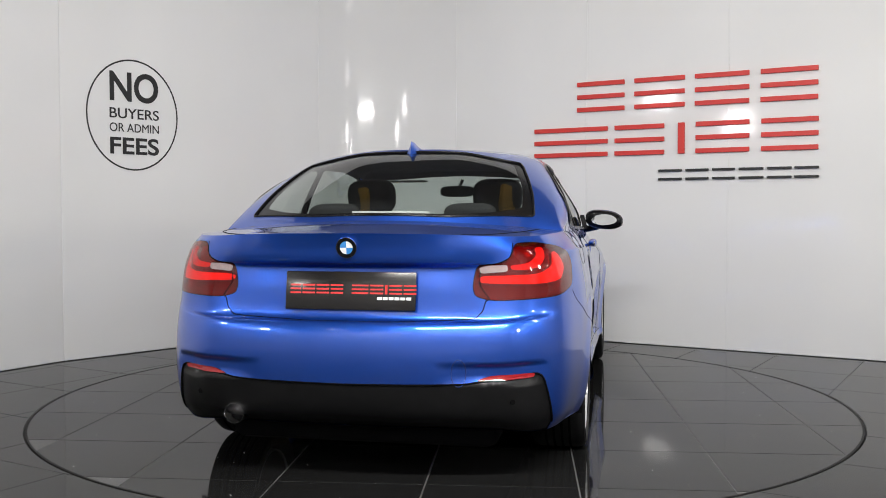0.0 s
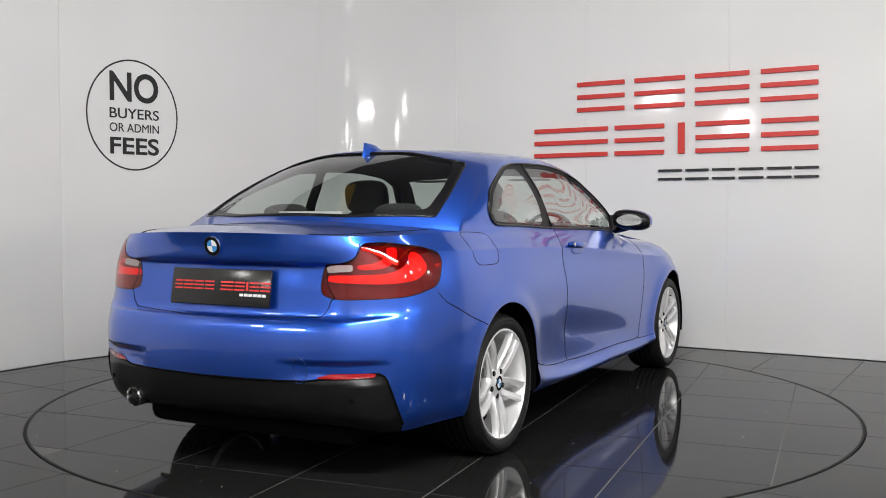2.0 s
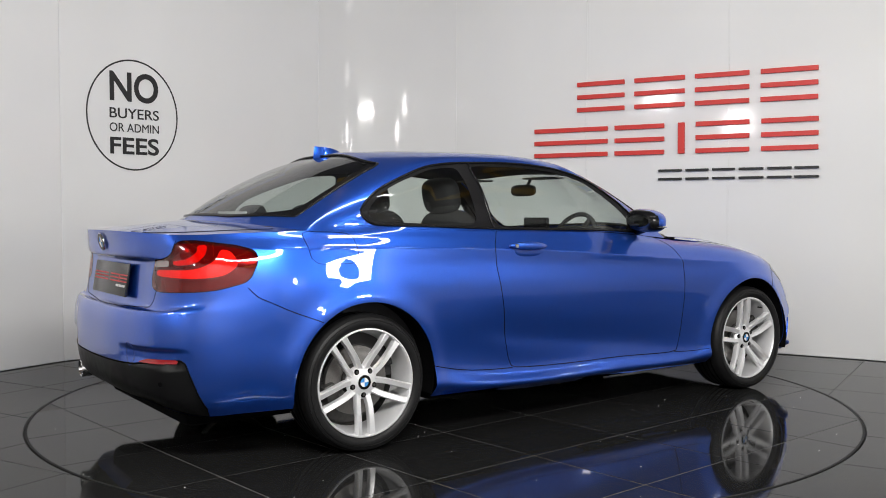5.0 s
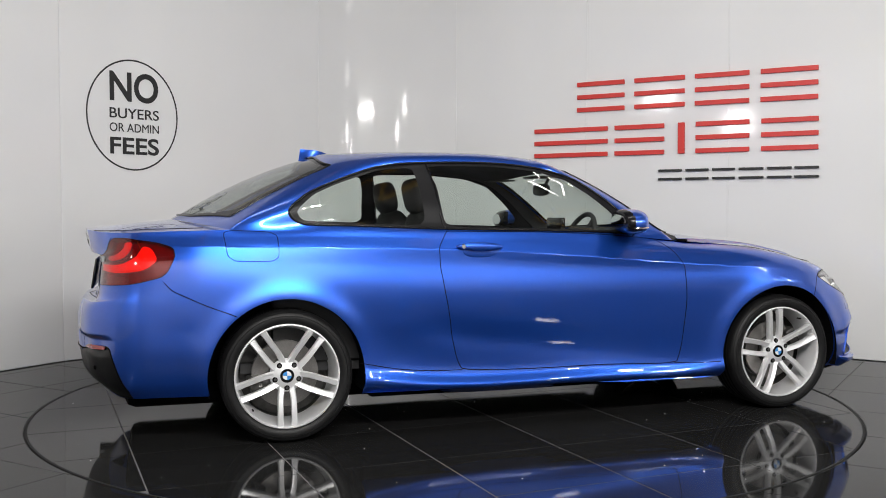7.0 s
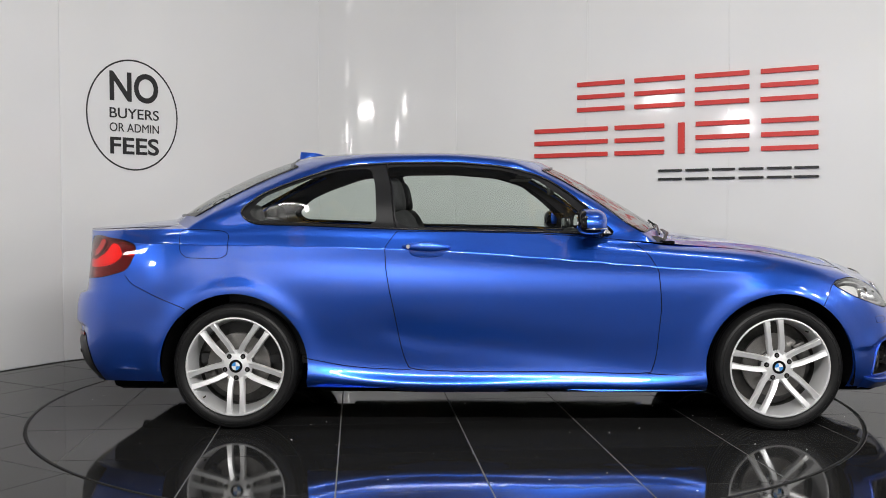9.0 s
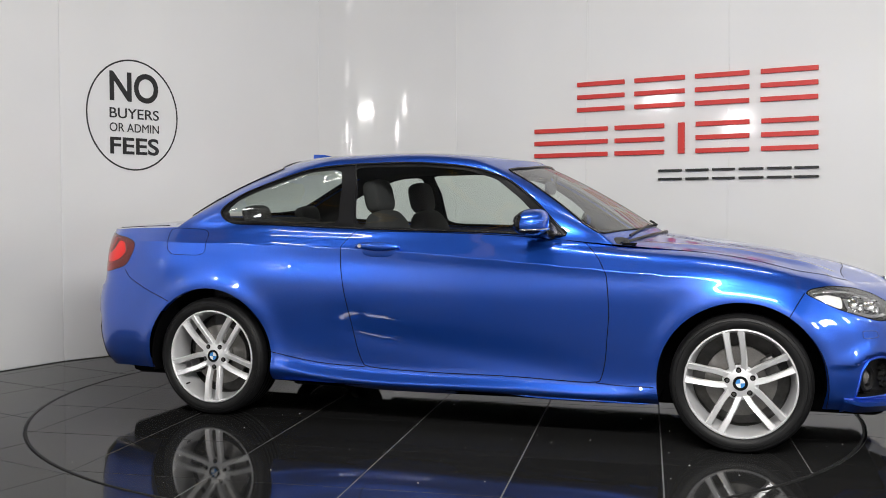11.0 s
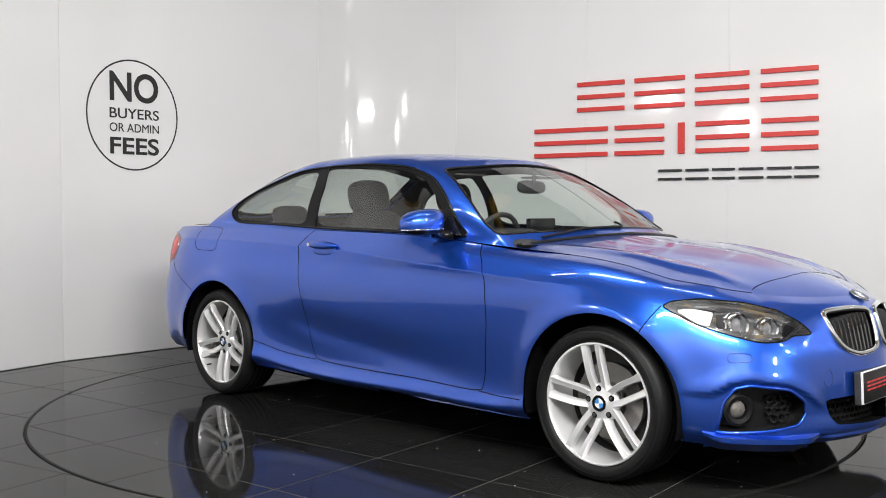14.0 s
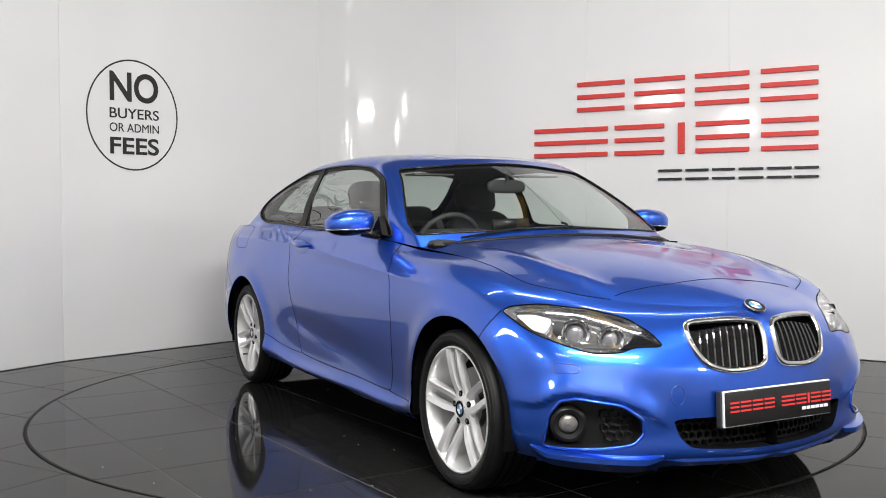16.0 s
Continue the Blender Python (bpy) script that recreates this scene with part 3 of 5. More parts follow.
# dust specks lying on the turntable
rng = random.Random(4)
vs, fs = [], []
for k in range(90):
    r, a = TABLE_R * math.sqrt(rng.random()) * .98, rng.random() * 2 * math.pi
    x, y, q = r * math.cos(a), r * math.sin(a), rng.uniform(.0018, .0042)
    o = len(vs)
    vs += [(x - q, y, .0004), (x, y - q * .8, .0004), (x + q, y + q * .2, .0004), (x, y + q, .0004), (x, y, .0004 + q * .7)]
    fs += [(o, o + 1, o + 4), (o + 1, o + 2, o + 4), (o + 2, o + 3, o + 4), (o + 3, o, o + 4)]
tagged(obj("dust_specks", mesh_from("dust_specks", vs, fs), PAPER, turntable, "small pale dust specks"), kind="stuff")

# ---- the car: x forward, right-hand side at negative y, origin on the ground between the axles ----
from mathutils.geometry import delaunay_2d_cdt

car = tagged(new("car"), "blue metallic two-door coupe with silver alloy wheels on the turntable", "car")
FLIP = np.array([1, -1, 1])


def normals_of(S, s, v, p=None, depth=True):
    e = 2e-3
    p = S(s, v) if p is None else p
    du, dv = S(s + e, v) - S(s - e, v), S(s, v + e) - S(s, v - e)
    n = np.cross(du, dv) * (-1 if S is boot else 1)
    n /= np.linalg.norm(n, axis=1)[:, None] + 1e-12
    if depth and S in (belt, cabin):  # the flank and the cabin share one normal along the waist
        edge_b = np.array([S_DECK, s_at(-1.0), s_at(-.4), s_at(.25), S_COWL])
        if S is belt:
            w = np.clip((v - .90) / .10, 0, 1) * (s > S_DECK) * (s < S_COWL)
            sb, sc = s, np.interp(s, edge_b, _gk[3:8])
        else:
            w = np.clip((.09 - v) / .09, 0, 1) * (s > _gk[3]) * (s < _gk[7])
            sb, sc = np.interp(s, _gk[3:8], edge_b), s
        k = np.flatnonzero(w > 0)
        if len(k):
            one = np.ones(len(k))
            t = normals_of(belt, sb[k], one, None, False) + normals_of(cabin, sc[k], 0 * one, None, False)
            t /= np.linalg.norm(t, axis=1)[:, None]
            wk = (w[k] ** 2 * (3 - 2 * w[k]))[:, None]
            n[k] = n[k] * (1 - wk) + t * wk
    n[abs(p[:, 1]) < 1e-4, 1] = 0
    return n / (np.linalg.norm(n, axis=1)[:, None] + 1e-12)


def params(S, top_s, pts):
    """Parameters of the places on S nearest to pts."""
    gs, gv = np.meshgrid(np.linspace(0, top_s, 500), np.linspace(0, 1, 160), indexing="ij")
    grid = S(gs.ravel(), gv.ravel())
    out = []
    for q in np.asarray(pts, float):
        i = ((grid - q) ** 2).sum(1).argmin()
        out.append((gs.ravel()[i], gv.ravel()[i]))
    o = np.array(out)
    e = 1e-3
    q = np.asarray(pts, float)
    for _ in range(4):
        s, v = o[:, 0], o[:, 1]
        p = S(s, v)
        a, b = (S(s + e, v) - S(s - e, v)) / (2 * e), (S(s, v + e) - S(s, v - e)) / (2 * e)
        r = q - p
        aa, ab, bb = (a * a).sum(1), (a * b).sum(1), (b * b).sum(1)
        ar, br = (a * r).sum(1), (b * r).sum(1)
        det = aa * bb - ab * ab + 1e-9
        ds, dv = (bb * ar - ab * br) / det, (aa * br - ab * ar) / det
        o = o + np.clip(np.c_[ds, dv], (-.02, -.02), (.02, .02))
        o[:, 0], o[:, 1] = np.clip(o[:, 0], 0, top_s), np.clip(o[:, 1], 0, 1)
    return o


def rounded(uv, cut=.2, times=2, closed=True):
    """Cuts the corners of a line of parameters."""
    p = np.asarray(uv, float)
    for _ in range(times):
        nxt = np.roll(p, -1, 0)
        a, b = p + (nxt - p) * cut, p + (nxt - p) * (1 - cut)
        q = np.empty((2 * len(p), 2))
        q[0::2], q[1::2] = a, b
        p = q if closed else np.r_[p[:1], q[:-2], p[-1:]]
    return p


def dense(p, step, closed=True):
    out = []
    n = len(p)
    for i in range(n if closed else n - 1):
        a, b = p[i], p[(i + 1) % n]
        k = max(1, int(np.hypot(*((b - a) * (1, .9))) / step))
        out += [a + (b - a) * j / k for j in range(k)]
    if not closed:
        out.append(p[-1])
    return np.array(out)


def inside(poly, pts):
    x, y = pts[:, 0], pts[:, 1]
    r = np.zeros(len(pts), bool)
    for (x0, y0), (x1, y1) in zip(poly, np.roll(poly, -1, 0)):
        c = (y0 > y) != (y1 > y)
        r ^= c & (x < (x1 - x0) * (y - y0) / (y1 - y0 + 1e-15) + x0)
    return r


def cut(S, su, sv, loops):
    """Triangulates S over the grid su x sv so that every loop is an edge line; gives the triangles loop by loop (the last that holds one takes it)."""
    gs, gv = np.meshgrid(su, sv, indexing="ij")
    pts = np.c_[gs.ravel(), gv.ravel()]
    keep = np.ones(len(pts), bool)
    lines = []
    for name, lp in loops:
        lp = dense(lp, .018)
        lines.append((name, lp))
        for k in range(0, len(lp), 1):
            near = (abs(pts[:, 0] - lp[k, 0]) < .006) & (abs(pts[:, 1] - lp[k, 1]) < .006)
            keep &= ~near | (pts[:, 0] == su[0]) | (pts[:, 0] == su[-1]) | (pts[:, 1] == sv[0]) | (pts[:, 1] == sv[-1])
    allp, edges = [pts[keep]], []
    n = keep.sum()
    for _, lp in lines:
        m = len(lp)
        edges += [(n + i, n + (i + 1) % m) for i in range(m)]
        allp.append(lp)
        n += m
    allp = np.concatenate(allp)
    scale = np.array((1, .9))
    r = delaunay_2d_cdt([Vector(q) for q in allp * scale], edges, [], 0, 1e-6)
    uv = np.array([tuple(q) for q in r[0]]) / scale
    tri = np.array([tuple(f) for f in r[2]])
    mid = uv[tri].mean(1)
    tag = np.zeros(len(tri), int)
    for i, (_, lp) in enumerate(lines):
        tag[inside(lp, mid)] = i + 1
    res = {}
    names = ["rest"] + [q for q, _ in lines]
    for i, nm in enumerate(names):
        t = tri[tag == i]
        if len(t):
            idx, inv = np.unique(t, return_inverse=True)
            u = uv[idx]
            a = u[inv.reshape(t.shape)]
            area = np.cross(a[:, 1] - a[:, 0], a[:, 2] - a[:, 0])
            f = inv.reshape(t.shape)
            f[area < 0] = f[area < 0][:, ::-1]
            res.setdefault(nm, []).append((u, f))
    return res


def piece(S, uvf, off=0., side=0, flipn=False):
    """Points, normals and triangles of a cut piece. side: 0 both halves, -1 right, 1 left."""
    ps, ns, fs, k = [], [], [], 0
    for u, f in uvf:
        s, v = np.clip(u[:, 0], 0, None), np.clip(u[:, 1], 0, 1)
        p = S(s, v)
        n = normals_of(S, s, v, p)
        fn = np.cross(p[f[:, 1]] - p[f[:, 0]], p[f[:, 2]] - p[f[:, 0]])
        if (fn * n[f[:, 0]]).sum() < 0:
            f = f[:, ::-1]
        p = p + n * off
        for sg in ((-1, 1) if side == 0 else (side,)):
            m = sg > 0
            ps.append(p * FLIP if m else p)
            ns.append(n * FLIP if m else n)
            fs.append((f[:, ::-1] if m else f) + k)
            k += len(p)
    return np.concatenate(ps), np.concatenate(ns), np.concatenate(fs)


def skin(name, pieces, mat, parent, label="", thick=0.):
    """One mesh out of cut pieces, with the surface's own normals; thick gives it an inner side and edges."""
    ps, ns, fs, k = [], [], [], 0
    for p, n, f in pieces:
        ps.append(p), ns.append(n), fs.append(f + k)
        k += len(p)
    p, n, f = np.concatenate(ps), np.concatenate(ns), np.concatenate(fs)
    if thick:
        m = len(p)
        ed = {}
        for a, b, c in f:
            for e in ((a, b), (b, c), (c, a)):
                ed[e] = 1
        rim = [e for e in ed if (e[1], e[0]) not in ed and abs(p[e[0], 1]) + abs(p[e[1], 1]) > 1e-3]
        q = p - n * thick
        faces = [tuple(t) for t in f] + [tuple(t[::-1] + m) for t in f] + [(b, a, a + m, b + m) for a, b in rim]
        me = mesh_from(name, np.r_[p, q], faces, True, np.r_[n, -n])
    else:
        me = mesh_from(name, p, f, True, n)
    return obj(name, me, mat, parent, label)


def on(S, uv, off=0.):
    uv = np.asarray(uv, float)
    p = S(uv[:, 0], uv[:, 1])
    n = normals_of(S, uv[:, 0], uv[:, 1], p)
    return p + n * off, n


def seam(name, S, uv, parent, radius=.0027, off=-.0010, sides=(-1, 1), mat=None, closed=False):
    d = dense(np.asarray(uv), .02, closed)
    p, _ = on(S, d, off)
    for sg in sides:
        tube(name, p if sg < 0 else p * FLIP, radius, mat or GAP, parent, n=5, closed=closed)


B = lambda pts, c=.2, closed=True, times=2: rounded(params(belt, LENGTH, pts), c, times, closed)
C = lambda pts, c=.2, closed=True, times=2: rounded(params(cabin, GLENGTH, pts), c, times, closed)


def hood(s, v):
    return lid(s, v, True)


def boot(s, v):
    return lid(s, v, False)


# -- outlines on the flanks, nose and tail --
ARCH_R = .366


def arch(hx, hz):
    a = np.radians(np.linspace(-12, 192, 41))
    pts = np.c_[hx + ARCH_R * np.cos(a), np.full(41, -.88), hz + ARCH_R * np.sin(a) * 1.0]
    uv = params(belt, LENGTH, pts)
    return np.r_[uv, [(uv[-1, 0], -.06), (uv[0, 0], -.06)]]


ARCHES = [arch(*h) for h in HUBS]
LAMP_R = B([(-2.179, -.475, .79), (-2.174, -.485, .85), (-2.174, -.508, .882), (-2.128, -.61, .90), (-2.108, -.615, .95), (-2.04, -.678, .942), (-1.927, -.751, .928),
            (-1.845, -.785, .908), (-1.836, -.799, .868), (-1.88, -.812, .785), (-2.0, -.779, .753), (-2.11, -.685, .743), (-2.174, -.54, .74), (-2.182, -.485, .757)], .18)
LID = B([(-2.26, 0, .659), (-2.223, -.247, .660), (-2.196, -.484, .669), (-2.184, -.515, .70), (-2.176, -.525, .737), (-2.174, -.54, .745), (-2.174, -.5, .80),
         (-2.174, -.51, .878), (-2.13, -.607, .899), (-2.112, -.612, .952)], .12, False)
LID = np.r_[LID, [(LID[-1, 0] + .004, 1.05), (-.01, 1.05), (-.01, LID[0, 1])]]
VALANCE = B([(-2.308, 0, .425), (-2.271, -.45, .431), (-2.256, -.52, .447), (-2.147, -.712, .466), (-2.124, -.735, .452), (-2.10, -.75, .374), (-2.05, -.765, .262)], .15, False)
VALANCE = np.r_[VALANCE, [(VALANCE[-1, 0] + .01, -.05), (-.01, -.05), (-.01, VALANCE[0, 1])]]
REFLECT = B([(-2.261, -.498, .446), (-2.242, -.562, .464), (-2.148, -.71, .466), (-2.155, -.702, .447), (-2.24, -.56, .445)], .15)
FUEL = B([(-1.631, -.763, .976), (-1.382, -.784, .972), (-1.378, -.841, .846), (-1.611, -.838, .848)], .14, times=3)
DOOR = params(belt, LENGTH, [(-.53, -.78, .985), (-.60, -.84, .898), (-.595, -.85, .80), (-.578, -.862, .70), (-.535, -.85, .48), (-.475, -.84, .298), (.0, -.835, .285), (.715, -.84, .279),
                             (.745, -.85, .40), (.762, -.862, .60), (.748, -.85, .79), (.71, -.84, .86), (.61, -.79, .955)])
DOOR[0, 1] = DOOR[-1, 1] = 1.03
DOOR = rounded(DOOR, .08, 2)
LAMP_F = B([(1.610, -.82, .718), (1.637, -.792, .738), (1.719, -.712, .745), (1.815, -.585, .725), (1.905, -.485, .70), (1.982, -.443, .658), (2.029, -.417, .610),
            (1.992, -.515, .609), (1.983, -.568, .593), (1.935, -.649, .590), (1.842, -.726, .619), (1.725, -.788, .659)], .15)
KIDNEY = B([(2.012, -.318, .668), (2.02, -.29, .688), (2.06, -.145, .695), (2.084, -.035, .685), (2.10, -.022, .645), (2.125, -.030, .55), (2.128, -.06, .528), (2.117, -.197, .519),
            (2.091, -.283, .543), (2.055, -.32, .605)], .2)
FOG = B([(1.82, -.782, .263), (1.848, -.775, .376), (1.88, -.749, .427), (1.922, -.711, .438), (2.015, -.589, .419), (2.045, -.523, .37), (2.046, -.519, .32),
         (2.035, -.554, .284), (1.963, -.666, .267)], .10)
MOUTH = B([(2.147, 0, .366), (2.125, -.25, .366), (2.067, -.414, .364), (2.078, -.39, .300), (2.092, -.348, .262), (2.133, -.18, .250), (2.147, 0, .247)], .12, False)
MOUTH = np.r_[MOUTH, [(LENGTH + .01, MOUTH[-1, 1]), (LENGTH + .01, MOUTH[0, 1])]]

cuts = cut(belt, np.r_[np.linspace(0, LENGTH, 220)], np.linspace(0, 1, 90),
           [("arch", ARCHES[0]), ("arch", ARCHES[1]), ("lid", LID), ("lamp_r", LAMP_R), ("valance", VALANCE), ("reflector", REFLECT), ("fuel", FUEL),
            ("door", DOOR), ("lamp_f", LAMP_F), ("kidney", KIDNEY), ("fog", FOG), ("mouth", MOUTH)])

# -- outlines on the cabin --
DLO = C([(-1.325, -.754, 1.085), (-1.293, -.786, 1.036), (-1.235, -.786, 1.018), (-.949, -.772, 1.010), (-.55, -.779, .997), (.016, -.788, .982), (.437, -.779, .970), (.56, -.772, .968),
         (.47, -.748, 1.041), (.334, -.684, 1.170), (.195, -.632, 1.262), (.022, -.612, 1.312), (-.269, -.612, 1.336), (-.561, -.619, 1.333), (-.853, -.63, 1.309), (-1.076, -.684, 1.226), (-1.216, -.718, 1.162)], .2)
REAR_GLASS = C([(-1.81, 0, 1.060), (-1.76, -.30, 1.060), (-1.66, -.50, 1.060), (-1.585, -.65, 1.058), (-1.37, -.618, 1.178), (-1.13, -.562, 1.308), (-1.085, -.54, 1.338), (-1.115, -.25, 1.362), (-1.125, 0, 1.366)], .06, False)
REAR_GLASS = np.r_[REAR_GLASS, [(-.01, REAR_GLASS[-1, 1]), (-.01, REAR_GLASS[0, 1])]]
REAR_PANE = C([(-1.79, 0, 1.074), (-1.74, -.30, 1.074), (-1.64, -.48, 1.074), (-1.54, -.59, 1.080), (-1.36, -.568, 1.176), (-1.15, -.515, 1.292), (-1.12, -.48, 1.318), (-1.145, -.25, 1.340), (-1.155, 0, 1.344)], .10, False)
REAR_PANE = np.r_[REAR_PANE, [(-.01, REAR_PANE[-1, 1]), (-.01, REAR_PANE[0, 1])]]
SCREEN = C([(.88, 0, .995), (.83, -.32, .985), (.76, -.52, .975), (.69, -.70, .967), (.60, -.70, 1.03), (.42, -.63, 1.155), (.20, -.552, 1.293), (.225, -.45, 1.310), (.28, -.22, 1.323), (.295, 0, 1.328)], .12, False)
SCREEN = np.r_[SCREEN, [(GLENGTH + .01, SCREEN[-1, 1]), (GLENGTH + .01, SCREEN[0, 1])]]
PANE_R = C([(-1.285, -.76, 1.083), (-1.262, -.786, 1.045), (-1.22, -.786, 1.034), (-.949, -.775, 1.024), (-.635, -.779, 1.014), (-.655, -.68, 1.20), (-.68, -.63, 1.300), (-.853, -.638, 1.287), (-1.07, -.69, 1.208), (-1.20, -.722, 1.145)], .16)
PANE_F = C([(-.535, -.779, 1.010), (.016, -.788, .996), (.395, -.78, .984), (.41, -.75, 1.04), (.29, -.70, 1.155), (.165, -.64, 1.242), (.01, -.622, 1.290), (-.269, -.62, 1.315), (-.60, -.627, 1.312), (-.565, -.68, 1.20)], .10)
gcuts = cut(cabin, np.linspace(0, GLENGTH, 130), np.linspace(0, 1, 60),
            [("rear_glass", REAR_GLASS), ("rear_pane", REAR_PANE), ("screen", SCREEN), ("dlo", DLO), ("pane_r", PANE_R), ("pane_f", PANE_F)])
hgrid = cut(hood, np.linspace(0, 1, 90), np.linspace(0, 1, 44), [])
bgrid = cut(boot, np.linspace(0, 1, 60), np.linspace(0, 1, 40), [])

body = skin("body_shell", [piece(belt, cuts["rest"]), piece(cabin, gcuts["rest"])], BLUE, car)
skin("bonnet", [piece(hood, hgrid["rest"])], BLUE, car)
skin("boot_lid", [piece(boot, bgrid["rest"]), piece(belt, cuts["lid"])], BLUE, car)
for sg in (-1, 1):
    skin("door", [piece(belt, cuts["door"], 0, sg)], BLUE, car)
skin("fuel_flap", [piece(belt, cuts["fuel"], 0, -1)], BLUE, car)
skin("fuel_flap_blank", [piece(belt, cuts["fuel"], 0, 1)], BLUE, body)
skin("rear_valance", [piece(belt, cuts["valance"], -.004)], BLACK_PLASTIC, car, "satin black plastic rear valance")
for sg in (-1, 1):
    skin("window_surround", [piece(cabin, gcuts["dlo"], -.002, sg)], SATIN_BLACK, car, "black window surround")
    skin("quarter_window", [piece(cabin, gcuts["pane_r"], -.004, sg)], CABIN_GLASS, car, "clear side glass")
    skin("door_window", [piece(cabin, gcuts["pane_f"], -.006, sg)], CABIN_GLASS, car, "clear side glass")
    skin("rear_reflector", [piece(belt, cuts["reflector"], .006, sg)], RED_REFLECTOR, car, "red bumper reflector", .006)
skin("rear_window_border", [piece(cabin, gcuts["rear_glass"], -.003)], GLOSS_BLACK, car, "black printed glass border")
skin("rear_window", [piece(cabin, gcuts["rear_pane"], -.003)], TAIL_GLASS, car, "tinted rear window glass")
skin("windscreen", [piece(cabin, gcuts["screen"], -.003)], CABIN_GLASS, car, "clear windscreen glass")
for ob in car.children:
    if ob.name in ("rear_window",) or ob.name.startswith(("windscreen", "quarter", "door_window")):
        ob.visible_shadow = False

# -- pockets, lamps and grilles --
def pocket(name, S, uvf, loop, depth, mat, parent, label="", sides=(-1, 1), lip=0.):
    """A recess with side walls behind an opening."""
    d = dense(loop, .015)
    ok = (d[:, 1] >= 0) & (d[:, 0] >= 0) & (d[:, 0] <= (LENGTH if S is belt else GLENGTH))
    d = np.c_[np.clip(d[:, 0], 0, LENGTH if S is belt else GLENGTH), np.clip(d[:, 1], 0, 1)]
    a, n = on(S, d, lip)
    b, _ = on(S, d, -depth)
    ok &= abs(a[:, 1]) > .004
    made = []
    for sg in sides:
        p, nn, f = piece(S, uvf, -depth, sg)
        k, m = len(p), len(a)
        ring = np.r_[a, b] if sg < 0 else np.r_[a * FLIP, b * FLIP]
        walls = [(k + i, k + (i + 1) % m, k + m + (i + 1) % m, k + m + i) for i in range(m) if ok[i] and ok[(i + 1) % m]]
        made.append(obj(name, mesh_from(name, np.r_[p, ring], [tuple(t) for t in f] + walls), mat, parent, label))
    return made


def patch(name, S, loop, off, mat, parent, label="", sides=(-1, 1), thick=.004, top=None):
    """A small plate that follows the surface inside a closed line."""
    top = top or (LENGTH if S is belt else GLENGTH)
    lo, hi = loop.min(0), loop.max(0)
    c = cut(S, np.linspace(lo[0] - .01, hi[0] + .01, max(3, int((hi[0] - lo[0]) / .02))), np.linspace(lo[1] - .01, hi[1] + .01, max(3, int((hi[1] - lo[1]) / .02))), [("in", loop)])
    out = []
    for sg in sides:
        out.append(skin(name, [piece(S, c["in"], off, sg)], mat, parent, label, thick))
    return out


BAND = B([(-2.173, -.493, .832), (-2.14, -.606, .832), (-2.061, -.717, .838), (-2.002, -.748, .868), (-1.975, -.737, .912), (-1.94, -.757, .905), (-1.915, -.785, .855), (-1.97, -.78, .812), (-2.065, -.727, .800), (-2.175, -.501, .803)], .2)
BAND_B = B([(-2.13, -.613, .874), (-2.085, -.675, .879), (-2.051, -.694, .904), (-2.046, -.681, .926), (-2.015, -.705, .926), (-2.03, -.722, .893), (-2.07, -.701, .858), (-2.133, -.615, .852)], .2)
REVERSE = B([(-2.171, -.498, .866), (-2.137, -.598, .876), (-2.139, -.602, .846), (-2.171, -.506, .841)], .12)
for sg in (-1, 1):
    rear_lamp = pocket("rear_lamp", belt, cuts["lamp_r"], LAMP_R, .022, RED_DARK, car, "red rear lamp with glowing bands", (sg,))[0]
    patch("light_band", belt, BAND, -.008, RED_GLOW, rear_lamp, "bright red light band", (sg,), .01)
    patch("inner_light_band", belt, BAND_B, -.008, RED_BRIGHT, rear_lamp, "bright red light band", (sg,), .01)
    patch("reversing_lens", belt, REVERSE, .0035, CLEAR_LENS, rear_lamp, "clear reversing lamp lens", (sg,), .006)
    skin("lens", [piece(belt, cuts["lamp_r"], .001, sg)], RED_LENS, rear_lamp, "glossy red lens").visible_shadow = False

HL_TOP = B([(1.64, -.795, .722), (1.71, -.712, .727), (1.80, -.595, .707), (1.89, -.505, .683), (1.955, -.455, .652), (1.945, -.47, .645), (1.88, -.525, .668), (1.79, -.61, .692), (1.70, -.725, .713)], .15)
HL_SIDE = B([(1.655, -.792, .708), (1.70, -.74, .702), (1.76, -.70, .69), (1.765, -.735, .645), (1.73, -.765, .657)], .12)
HL_LOW = B([(1.745, -.765, .645), (1.83, -.70, .608), (1.912, -.622, .597), (1.96, -.54, .602), (1.95, -.548, .612), (1.90, -.63, .609), (1.83, -.69, .622)], .15)
HL_DARK = B([(1.945, -.478, .648), (1.995, -.44, .634), (2.018, -.43, .616), (1.985, -.522, .613), (1.962, -.555, .612), (1.968, -.52, .632)], .12)
HL_MID = B([(1.772, -.70, .692), (1.80, -.672, .690), (1.812, -.705, .632), (1.79, -.722, .638)], .12)
HL_CHROME = plain("bright_lamp_metal", (.82, .82, .83), .09, metal=1)
